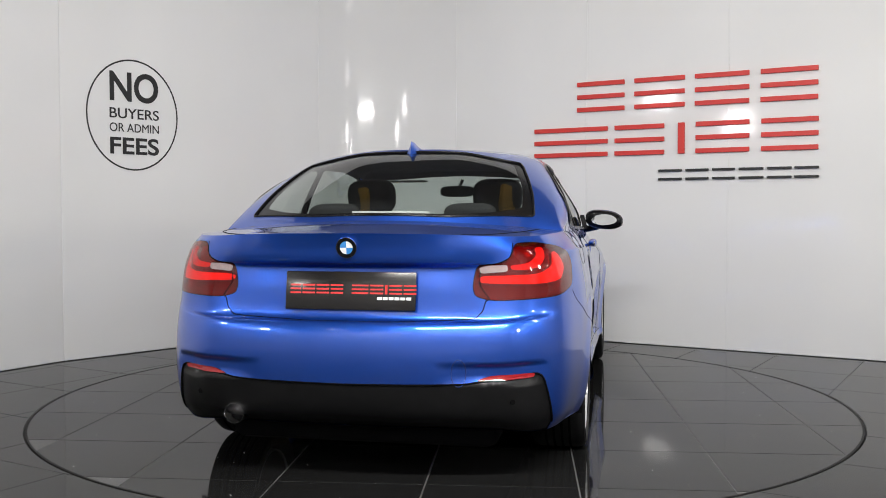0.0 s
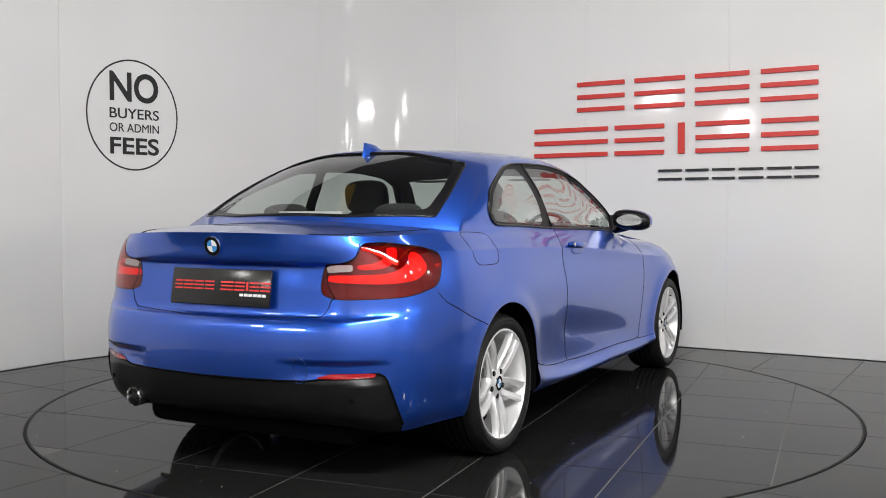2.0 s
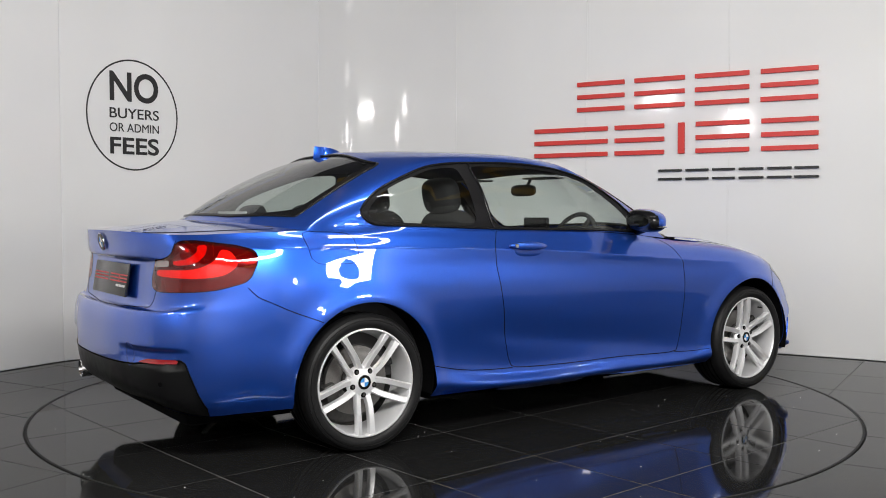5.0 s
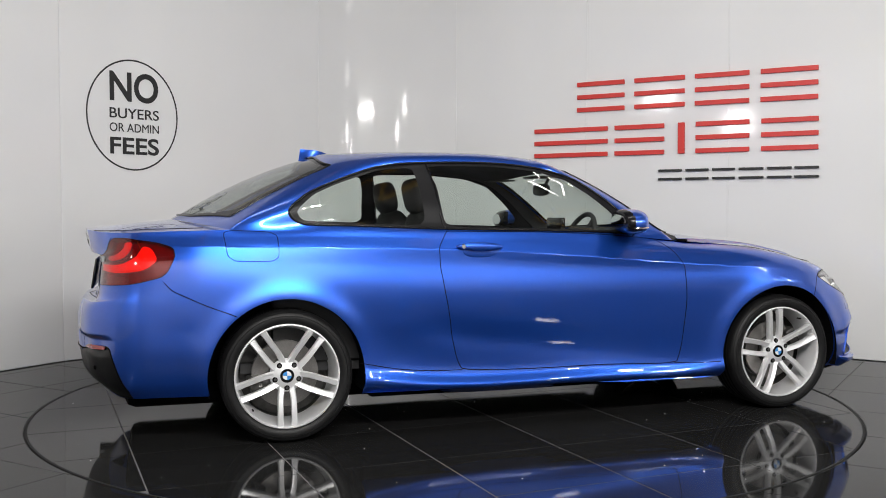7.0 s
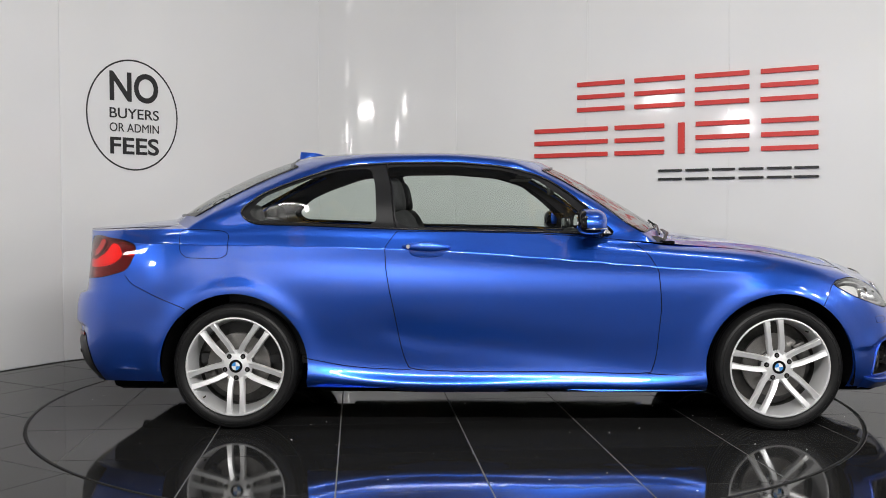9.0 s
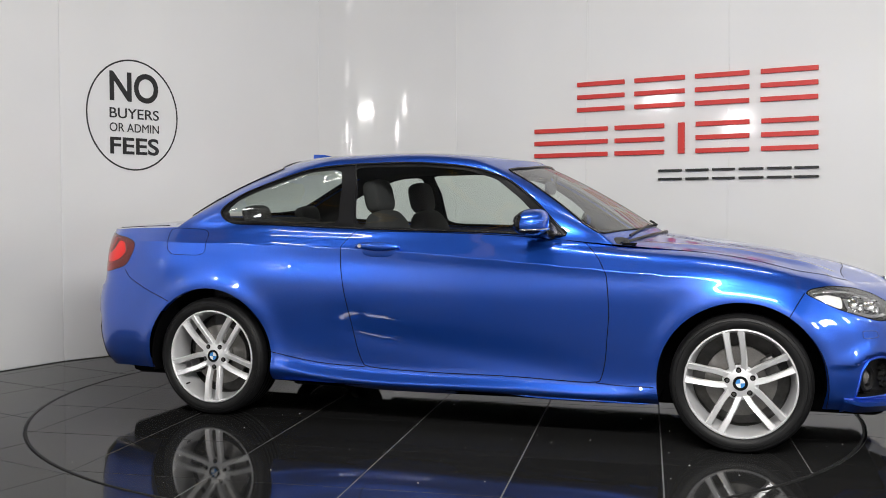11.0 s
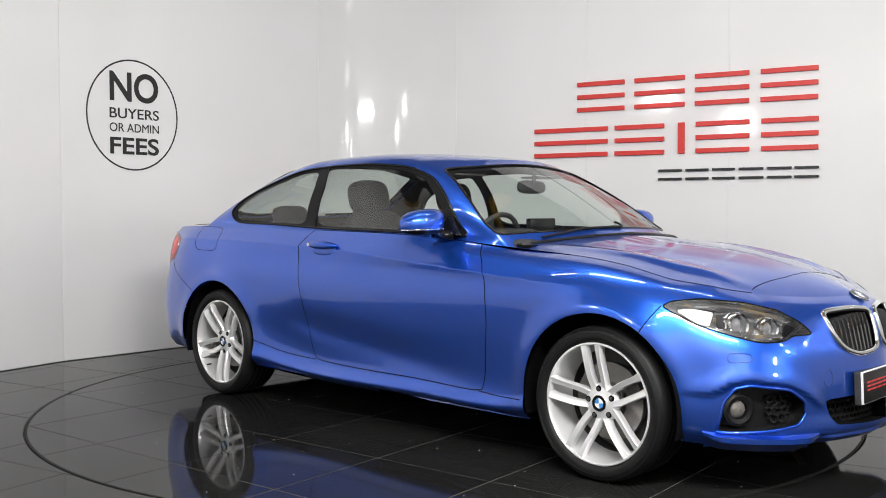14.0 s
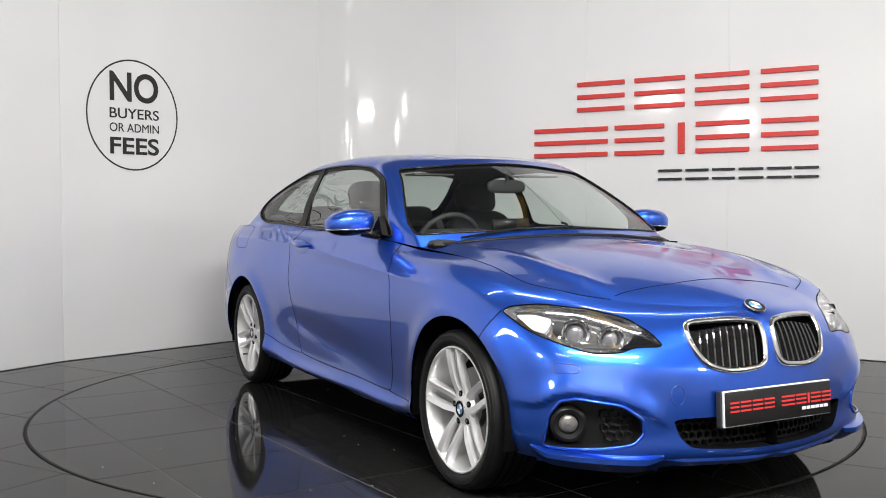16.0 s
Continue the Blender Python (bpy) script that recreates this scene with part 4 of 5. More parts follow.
for sg in (-1, 1):
    lamp = pocket("headlamp", belt, cuts["lamp_f"], LAMP_F, .055, HL_BOWL, car, "clear headlamp with twin round projectors", (sg,))[0]
    patch("light_strip", belt, HL_TOP, -.014, REFLECTOR, lamp, "bright metal brow strip", (sg,), .012)
    patch("indicator", belt, HL_SIDE, -.016, INDICATOR, lamp, "pale ribbed indicator", (sg,), .03)
    patch("lower_trim", belt, HL_LOW, -.012, REFLECTOR, lamp, "", (sg,), .01)
    for px, py, pz, r in ((1.845, -.658, .660, .043), (1.925, -.562, .647, .038)):
        uv = params(belt, LENGTH, [(px, py, pz)])
        c0, nn = on(belt, uv, -.03)
        q0, d0 = Vector(c0[0]), Vector((.93, -.36, .05)).normalized()
        if sg > 0:
            q0, d0 = Vector((q0.x, -q0.y, q0.z)), Vector((d0.x, -d0.y, d0.z))
        m = Matrix.Translation(q0) @ d0.to_track_quat("Y", "Z").to_matrix().to_4x4()
        lathed("projector_ring", [(r * .80, -.03), (r * 1.16, -.03), (r * 1.20, .004), (r * 1.08, .014), (r * .90, .010), (r * .78, -.006)], HL_CHROME, lamp, "bright metal ring", 36, "y", True, m)
        lathed("projector_lens", [(.0003, .004), (r * .35, .002), (r * .62, -.006), (r * .84, -.018), (r * .84, -.03)], PROJECTOR, lamp, "dark glass projector", 28, "y", False, m)
    patch("inner_bezel", belt, HL_DARK, -.022, GLOSS_BLACK, lamp, "black inner bezel", (sg,), .02)
    patch("bezel_edge", belt, HL_MID, -.020, HL_CHROME, lamp, "bright metal divider", (sg,), .03)
    skin("lens", [piece(belt, cuts["lamp_f"], .0005, sg)], LENS, lamp, "clear lens").visible_shadow = False

# kidney grilles
for sg in (-1, 1):
    kid = pocket("kidney_grille", belt, cuts["kidney"], KIDNEY, .07, GAP, car, "chrome-framed kidney grille with black slats", (sg,))[0]
    d = dense(KIDNEY, .02)
    ring, _ = on(belt, d, .002)
    tube("chrome_frame", ring if sg < 0 else ring * FLIP, .0115, CHROME, kid, "chrome frame", 8, True)
    poly3, _ = on(belt, d, 0)
    for k in range(9):
        y = -.052 - k * .0295
        zs = poly3[abs(poly3[:, 1] - y) < .012, 2]
        if len(zs) < 2 or zs.max() - zs.min() < .04:
            continue
        z0, z1 = zs.min() + .002, zs.max() - .002
        pts = [(2.1, y - (z1 - z) * .08, z) for z in np.linspace(z0, z1, 9)]
        f3, _ = on(belt, params(belt, LENGTH, pts), -.006)
        vs, fs = [], []
        for q in f3:
            for dx, dy in ((0, -.0035), (.004, 0), (0, .0035), (-.045, .006), (-.045, -.006)):
                vs.append((q[0] + dx, q[1] + dy, q[2]))
        for i in range(8):
            for w in range(5):
                fs.append((i * 5 + w, i * 5 + (w + 1) % 5, i * 5 + 5 + (w + 1) % 5, i * 5 + 5 + w))
        vs = np.array(vs)
        obj("slat", mesh_from("slat", vs if sg < 0 else vs * FLIP, fs), SLAT_BLACK, kid)


def honeycomb(name, S, loop, off, size, parent, sides=(-1, 1), axis=(1, 2), guess=0, guess_v=2.1):
    """A black honeycomb mesh inside a line, behind the surface."""
    p3, _ = on(S, np.clip(dense(loop, .02), 0, (LENGTH, 1)), 0)
    y0, y1, z0, z1 = p3[:, 1].min(), p3[:, 1].max(), p3[:, 2].min(), p3[:, 2].max()
    segs = set()
    w, h = size * math.sqrt(3), size * 1.5
    for j in range(int((z1 - z0) / h) + 2):
        for i in range(int((y1 - y0) / w) + 2):
            cx, cz = y0 + i * w + (j % 2) * w / 2, z0 + j * h
            pts = [(round(cx + size * math.sin(a), 4), round(cz + size * math.cos(a) * .9, 4)) for a in np.arange(6) * math.pi / 3]
            for a, b in zip(pts, pts[1:] + pts[:1]):
                segs.add((min(a, b), max(a, b)))
    segs = sorted(segs)
    ends = np.array([e for sgm in segs for e in sgm])
    ref = p3[np.abs(p3[:, None, 1:] - ends[None]).sum(2).argmin(0)]
    uv = params(S, LENGTH, np.c_[ref[:, 0], ends])
    q, _ = on(S, uv, off)
    good = inside(loop, uv)
    vs, fs = [], []
    for k in range(len(segs)):
        if good[2 * k] and good[2 * k + 1]:
            a, b = q[2 * k], q[2 * k + 1]
            t = b - a
            n2 = np.array([0, -t[2], t[1]])
            n2 = n2 / (np.linalg.norm(n2) + 1e-9) * .0022
            dp = np.array([.014, 0, 0])
            o = len(vs)
            vs += [a - n2, a + n2, b + n2, b - n2, a - n2 - dp, a + n2 - dp, b + n2 - dp, b - n2 - dp]
            fs += [(o, o + 1, o + 2, o + 3), (o, o + 3, o + 7, o + 4), (o + 1, o + 5, o + 6, o + 2)]
    vs = np.array(vs)
    for sg in sides:
        tagged(obj(name, mesh_from(name, vs if sg < 0 else vs * FLIP, fs), MESH_BLACK, parent[0 if sg < 0 or len(parent) == 1 else 1]), "black honeycomb mesh")


# black block added behind the lower grille to stop light leaking through
part("intake_duct", box_bm(1.985, 2.04, -.36, .36, .19, .375, .01, 1), GAP, car, "black block added to stop light behind the intake")
mouth = pocket("lower_grille", belt, cuts["mouth"], MOUTH, .09, GAP, car, "black lower air intake")
honeycomb("grille_mesh", belt, MOUTH, -.05, .017, mouth)
fogs = pocket("fog_lamp_recess", belt, cuts["fog"], FOG, .06, BLACK_PLASTIC, car, "black fog lamp recess")
honeycomb("grille_mesh", belt, B([(2.035, -.535, .365), (2.035, -.54, .30), (1.985, -.635, .28), (1.962, -.655, .40), (2.01, -.59, .405)], .1), -.045, .016, fogs)
for sg, fp in zip((-1, 1), fogs):
    c0, nn = on(belt, params(belt, LENGTH, [(1.895, -.735, .342)]), -.035)
    q0, d0 = Vector(c0[0]), Vector((.86, -.51, 0)).normalized()
    if sg > 0:
        q0, d0 = Vector((q0.x, -q0.y, q0.z)), Vector((d0.x, -d0.y, d0.z))
    m = Matrix.Translation(q0) @ d0.to_track_quat("Y", "Z").to_matrix().to_4x4()
    lathed("fog_lamp_ring", [(.034, -.02), (.060, -.02), (.064, .004), (.052, .010), (.037, .006)], BLACK_PLASTIC, fp, "black plastic bezel", 32, "y", True, m)
    lathed("fog_lamp", [(.0003, .010), (.014, .008), (.026, .003), (.034, -.006), (.034, -.02)], FOG_GLASS, fp, "round clear fog lamp", 32, "y", False, m)
    d = dense(FOG, .02)
    ring, _ = on(belt, d, .001)
    tube("recess_edge", ring if sg < 0 else ring * FLIP, .006, BLUE, fp, "", 6, True)

# front lip and blades
def lip_strip(name, s0, s1, rows, mat, n=40, label=""):
    """A moulding along the sill line between s0 and s1; rows of (v, offset)."""
    ss = np.linspace(s0, s1, n)
    for sg in (-1, 1):
        vs, fs = [], []
        for i, s in enumerate(ss):
            edge = min(1, 6 * min(i, n - 1 - i) / n + .15)
            for v, o in rows:
                p, _ = on(belt, np.array([[s, max(v, 0)]]), o * edge)
                q = p[0] + np.array([0, 0, min(v, 0)])
                vs.append(q if sg < 0 else q * FLIP)
        k = len(rows)
        for i in range(n - 1):
            for j in range(k):
                w = (j + 1) % k
                fs.append((i * k + j, (i + 1) * k + j, (i + 1) * k + w, i * k + w))
        obj(name, mesh_from(name, vs, fs, False), mat, car, label)


lip_strip("front_blade", s_at(1.78), s_at(y=-.45, front=True), [(.125, -.004), (.118, .026), (.10, .032), (.0, .014), (-.014, -.02)], BLUE)
lip_strip("front_lip", s_at(y=-.44, front=True), LENGTH, [(.10, -.004), (.085, .008), (.05, .010), (.0, .0), (-.004, -.02)], BLUE)

# -- panel gaps --
seam("door_gap", belt, DOOR, car, closed=True)
seam("fuel_flap_gap", belt, FUEL, car, .0022, closed=True, sides=(-1,))
seam("boot_gap", belt, LID[:-3], car)
seam("valance_gap", belt, VALANCE[:-3], car, .004)
seam("bumper_gap", belt, B([(-1.893, -.82, .762), (-1.87, -.83, .735), (-1.849, -.84, .715), (-1.721, -.875, .656), (-1.58, -.90, .603)], .2, False), car, .0025)
seam("sill_gap", belt, B([(-1.0, -.86, .36), (-.80, -.85, .315), (-.475, -.84, .297)], .2, False), car, .0025)
seam("sill_gap", belt, B([(.70, -.84, .279), (.97, -.85, .272)], .2, False), car, .0025)
seam("wing_gap", belt, B([(1.608, -.815, .718), (1.57, -.845, .66), (1.545, -.865, .615)], .2, False), car, .0025)
seam("lamp_gap", belt, LAMP_F, car, .0028, -.001, closed=True)
seam("lamp_gap", belt, LAMP_R, car, .0022, -.001, closed=True)
seam("bonnet_gap", belt, np.c_[np.linspace(S_COWL, S_COWL + .69 * (LENGTH - S_COWL), 30), np.full(30, .998)], car, .0026)
seam("bonnet_front_gap", hood, np.array([(.69, .06), (.70, .12), (.735, .3), (.775, .5), (.80, .75), (.81, 1.0)]), car, .0026, -.001)
seam("boot_side_gap", boot, np.array([(.66, .02), (.55, .10), (.40, .14), (.22, .13), (.06, .12)]), car, .0034, -.001)
tow = params(belt, LENGTH, [(2.072, -.397, .445)])[0]
ang = np.linspace(0, 2 * math.pi, 20, endpoint=False)
seam("towing_eye_cover_gap", belt, tow + np.c_[.026 * np.cos(ang), .036 * np.sin(ang)], car, .0018, -.0004, (-1,), BLUE_DEEP, True)
tow = params(belt, LENGTH, [(-2.276, -.438, .473)])[0]
seam("towing_eye_cover_gap", belt, tow + np.c_[.028 * np.cos(ang), .034 * np.sin(ang)], car, .0018, -.0004, (-1,), BLUE_DEEP, True)
seam("washer_cover_gap", belt, B([(1.838, -.732, .55), (1.90, -.682, .545), (1.903, -.68, .515), (1.842, -.74, .515)], .15), car, .0018, -.0004, (-1, 1), BLUE_DEEP, True)

# window seal and pillar divider
for sg in (-1, 1):
    d = dense(DLO, .02)
    ring, _ = on(cabin, d, .001)
    tube("window_seal", ring if sg < 0 else ring * FLIP, .006, GLOSS_BLACK, car, "black window seal", 6, True)
    q, _ = on(cabin, C([(-.545, -.785, 1.0), (-.575, -.68, 1.20), (-.605, -.62, 1.325)], .1, False), 0)
    tube("pillar_strip", q if sg < 0 else q * FLIP, .005, GLOSS_BLACK, car, "", 6)
for loop in (REAR_GLASS, SCREEN):
    ring, _ = on(cabin, dense(loop[:-2], .02, False), .0005)
    for sg in (-1, 1):
        tube("glass_seal", ring if sg < 0 else ring * FLIP, .006, GLOSS_BLACK, car, "", 6)
skin("cabin_lining", [piece(cabin, gcuts["rest"], -.022)], TRIM_DARK, car, "dark roof lining and pillars")

# -- handles, mirrors, badges, plates --
def blob(rx, ry, rz, e=3., nu=28, nv=18):
    """Superellipsoid points and faces."""
    vs, fs = [], []
    f = lambda c, p: math.copysign(abs(c) ** p, c)
    for i in range(nv + 1):
        a = -math.pi / 2 + math.pi * i / nv
        for j in range(nu):
            b = 2 * math.pi * j / nu
            vs.append((rx * f(math.cos(a), 2 / e) * f(math.cos(b), 2 / e), ry * f(math.cos(a), 2 / e) * f(math.sin(b), 2 / e), rz * f(math.sin(a), 2 / e)))
    for i in range(nv):
        for j in range(nu):
            k = (j + 1) % nu
            fs.append((i * nu + j, i * nu + k, (i + 1) * nu + k, (i + 1) * nu + j))
    return np.array(vs), fs


def solid(name, vs, fs, mat, parent, label="", angle=50):
    bm = bmesh.new()
    vv = [bm.verts.new(tuple(map(float, v))) for v in vs]
    for f in fs:
        bm.faces.new([vv[i] for i in f])
    bmesh.ops.remove_doubles(bm, verts=bm.verts, dist=1e-5)
    return part(name, bm, mat, parent, label, True, angle)


for sg in (-1, 1):
    ends, nn = on(belt, params(belt, LENGTH, [(-.50, -.84, .893), (-.29, -.845, .888)]), .022)
    mid = ends.mean(0)
    vs, fs = blob(.122, .021, .0225, 2.6)
    vs[:, 2] *= 1 - .35 * (vs[:, 0] / .118) ** 2
    vs[:, 2] += -.025 * vs[:, 0]
    vs[:, 1] += .012 * (vs[:, 0] / .118) ** 2
    vs = vs + mid
    handle = solid("door_handle", vs if sg < 0 else vs * FLIP, fs if sg < 0 else [f[::-1] for f in fs], BLUE, car, "body-coloured door handle")
    vs, fs = blob(.095, .006, .036, 2.6)
    cup, _ = on(belt, params(belt, LENGTH, [(-.385, -.85, .890)]), -.001)
    vs = vs + cup[0]
    solid("handle_cup", vs if sg < 0 else vs * FLIP, fs if sg < 0 else [f[::-1] for f in fs], BLUE, handle, "body-coloured recess behind the handle")
    if sg < 0:
        lathed("lock_cylinder", [(.0002, -.006), (.010, -.006), (.012, 0), (.012, .01)], CHROME, handle, "small metal door lock", 20, "y", False, Matrix.Translation((mid[0] - .088, mid[1] - .006, mid[2] + .002)))

    mirror = tagged(new("door_mirror"), "blue door mirror with black base")
    mirror.parent = car
    vs, fs = blob(.075, .118, .062, 2.7, 36, 24)
    vs[:, 0] += .018 * np.cos(vs[:, 1] / .118 * 1.4) - .01
    taper = 1 - .18 * np.clip(-vs[:, 1] / .118, 0, 1) ** 2
    vs[:, 2] = vs[:, 2] * taper + .010 * (vs[:, 1] / .118)
    vs = vs + (.402, -.905, 1.030)
    shell = lambda f: np.mean([vs[i, 2] for i in f]) <= 1.002 or np.mean([vs[i, 0] for i in f]) < .376
    cap = [f for f in fs if not shell(f)]
    low = [f for f in fs if shell(f)]
    for nm, ff, mt in (("cap", cap, BLUE), ("lower_shell", low, GLOSS_BLACK)):
        used = sorted({i for f in ff for i in f})
        mp = {v: i for i, v in enumerate(used)}
        vv = vs[used] if sg < 0 else vs[used] * FLIP
        solid(nm, vv, [[mp[i] for i in f] for f in ff], mt, mirror)
    rim = np.array([(.402 + .078 * math.cos(a) + .006, -.905 + .117 * math.sin(a), 1.000 + .004 * math.sin(a)) for a in np.linspace(-2.4, .6, 26)])
    tube("indicator_strip", rim if sg < 0 else rim * FLIP, .0045, CHROME, mirror, "bright indicator strip", 6)
    gl = np.array([(.333, -.905 + .078 * math.cos(a) * (1 - .1 * math.sin(a)), 1.030 + .034 * math.sin(a)) for a in np.linspace(0, 2 * math.pi, 32, endpoint=False)])
    gl = gl if sg < 0 else gl * FLIP
    bm = bmesh.new()
    fc = bm.faces.new([bm.verts.new(q) for q in gl])
    ex = bmesh.ops.extrude_face_region(bm, geom=[fc])
    for v in ex["geom"]:
        if isinstance(v, bmesh.types.BMVert):
            v.co.x += .03
    part("mirror_glass", bm, MIRROR, mirror, "mirror glass")
    st = np.array([(.43, -.86, .985), (.45, -.81, .972), (.475, -.775, .972)])
    tube("stalk", st if sg < 0 else st * FLIP, (.022, .02, .026), GLOSS_BLACK, mirror, "black stalk", 10)
    tri = np.array([(.40, -.792, .972), (.525, -.785, .972), (.445, -.766, 1.06)])
    tri2 = np.r_[tri + (0, -.010, 0), tri + (0, .02, 0)]
    solid("mirror_foot", tri2 if sg < 0 else tri2 * FLIP, [(0, 1, 2), (3, 5, 4), (0, 3, 4, 1), (1, 4, 5, 2), (2, 5, 3, 0)], GLOSS_BLACK, mirror)


def roundel(name, m, r, parent, flat=False):
    """A plain blue and white quartered disc in a black and chrome ring; faces along -y of m."""
    disc = lathed(name, [(.0002, 0), (r, 0), (r, -.003), (r * .97, -.0055), (r * .93, -.0055)], CHROME, parent, "round badge with blue and white quarters", 40, "y", False, m)
    lathed("black_ring", [(r * .60, -.002), (r * .62, -.0062), (r * .93, -.0062), (r * .94, -.002)], GLOSS_BLACK, parent if flat else disc, "black ring", 40, "y", False, m if flat else None)
    for k in range(4):
        bm = bmesh.new()
        a = [k * math.pi / 2 + i * math.pi / 20 for i in range(11)]
        pts = [(0, 0)] + [(r * .60 * math.cos(q), r * .60 * math.sin(q)) for q in a]
        f = bm.faces.new([bm.verts.new((x, -.0055, z)) for x, z in pts])
        ex = bmesh.ops.extrude_face_region(bm, geom=[f])
        for v in ex["geom"]:
            if isinstance(v, bmesh.types.BMVert):
                v.co.y += .004
        q = part("quarter", bm, (WHITE_GLOSS, BADGE_BLUE)[k % 2], parent if flat else disc)
        if flat:
            q.matrix_basis = m
    return disc


def facing(pos, out, up=(0, 0, 1)):
    """A pose whose -y axis points along out."""
    o = -Vector(out).normalized()
    x = o.cross(Vector(up)).normalized()
    return Matrix.Translation(pos) @ Matrix((x, o, x.cross(o))).transposed().to_4x4()


bp, bn = on(belt, params(belt, LENGTH, [(-2.25, 0, .945)]), .004)
roundel("rear_badge", facing(bp[0] + (-.003, 0, 0), bn[0]), .042, car)
bp, bn = on(belt, params(belt, LENGTH, [(2.04, 0, .728)]), .005)
roundel("front_badge", facing(bp[0], (bn[0] + np.array([.2, 0, .5]))), .041, car)


def show_plate(m, w, h, parent):
    """A black show plate with plain bars of print."""
    plate = part("show_plate", box_bm(-w / 2, w / 2, -.006, .006, -h / 2, h / 2, .004, 2), PLATE_BLACK, parent, "glossy black show plate with red bars", True)
    plate.matrix_basis = m
    x = -w / 2 + .02
    for k, wd in enumerate((.042, .05, .05, .05, 0, .066, .052, .010, .05, .05)):
        if not wd:
            x += .028
            continue
        for z in (.021, .006, -.009) if wd > .02 else (.006,):
            part("print_bar", box_bm(x, x + wd, -.0068, -.0058, z - (.0032 if wd > .02 else .018), z + (.0032 if wd > .02 else .018)), SIGN_RED_PLATE, plate)
        x += wd + .007
    for k in range(6):
        part("print_bar", box_bm(w / 2 - .152 + k * .023, w / 2 - .152 + k * .023 + .019, -.0068, -.0058, -.034, -.023), PAPER, plate)
    return plate


show_plate(facing((-2.222, -.003, .774), (-1, 0, .16)), .522, .150, car)
pf = show_plate(facing((2.163, -.002, .398), (1, 0, .05)), .522, .118, car)
part("plate_backing", box_bm(-.265, .265, .0, .010, -.063, .063, .003, 2), LAMP_CASE, pf, "pale plate edge")
part("plate_holder", box_bm(-.270, .270, .0104, .034, -.066, .062, .004, 2), TRIM_DARK, pf, "black plate holder")

# roof fin, wipers, exhaust
vs, fs = [], []
for i, t in enumerate(np.linspace(0, 1, 9)):
    for j, q in enumerate(np.linspace(0, 1, 7)):
        x = -1.165 + .2 * t + .012 * q * (1 - t) - .03 * q * t
        w = (.044 * (1 - q) ** 1.2 + .005) * math.sin(math.pi * min(1, (.12 + .88 * (1 - t)))) ** .5
        low, high = 1.352 + .04 * t, 1.428 - .008 * t - .022 * t ** 4
        vs.append((x, -w, low + (high - low) * q))
n0 = len(vs)
vs = np.array(vs)
vs = np.r_[vs, vs * FLIP]
for i in range(8):
    for j in range(6):
        a = i * 7 + j
        fs.append((a, a + 7, a + 8, a + 1))
        fs.append((n0 + a, n0 + a + 1, n0 + a + 8, n0 + a + 7))
for j in range(6):
    fs.append((j, j + 1, n0 + j + 1, n0 + j))
    fs.append((56 + j, n0 + 56 + j, n0 + 57 + j, 57 + j))
for i in range(8):
    fs.append((i * 7 + 6, i * 7 + 13, n0 + i * 7 + 13, n0 + i * 7 + 6))
solid("roof_aerial", vs, fs, BLUE, car, "body-coloured shark fin aerial", 40)
for y0, y1 in ((-.55, .02), (-.02, .50)):
    w, _ = on(cabin, params(cabin, GLENGTH, [(.84, y0, 1.0), (.86, (y0 + y1) / 2, 1.005), (.885, y1, 1.0)]), .012)
    wiper = tube("wiper", w, .006, BLACK_PLASTIC, car, "black wiper arm", 6)
cow = [lid(np.array([f]), np.array([q]), True)[0] for f, q in ((.012, .04), (.012, .3), (.012, .6), (.012, 1))]
cow = np.array(cow + [c * FLIP for c in cow[-2::-1]]) + (.0, 0, .004)
tube("cowl_trim", cow, .009, BLACK_PLASTIC, car, "black cowl trim", 8)
lathed("exhaust_tip", [(.036, -.06), (.037, .03), (.040, .035), (.043, .03), (.043, -.06)], CHROME, car, "round chrome exhaust tip", 32, "x", True, Matrix.Translation((-2.213, .472, .286)) @ pose(0, 0, 0, 0, 0, 180) @ pose(0, 0, 0, 0, 4, 0))
# black plug in the tip, stands for the unlit depth of the pipe
lathed("exhaust_pipe", [(.0002, .012), (.0365, .012), (.0365, -.06)], GAP, car, "", 24, "x", False, Matrix.Translation((-2.18, .472, .288)) @ pose(0, 0, 0, 0, 0, 180))

# -- underside and wheel housings --
# black boxes for the underside, set low to block light beneath the sills
part("underbody", box_bm(-2.08, 1.98, -.56, .56, .140, .40, .05, 2), GAP, car, "black box for the underbody that also blocks light", True)
part("underbody_side", box_bm(-.93, .93, -.74, .74, .165, .30, .02, 2), GAP, car, "", True)
for hx, hz in HUBS:
    for sg in (-1, 1):
        vs, fs = [], []
        for a in np.radians(np.linspace(-14, 194, 33)):
            for y, r in ((.868, ARCH_R - .001), (.85, ARCH_R + .004), (.56, ARCH_R + .004), (.56, .02)):
                vs.append((hx + r * math.cos(a), sg * y, hz + r * math.sin(a)))
        for i in range(32):
            for j in range(3):
                fs.append((i * 4 + j, i * 4 + j + 4, i * 4 + j + 5, i * 4 + j + 1))
        obj("wheel_housing", mesh_from("wheel_housing", vs, fs, False), GAP, car, "black wheel housing")

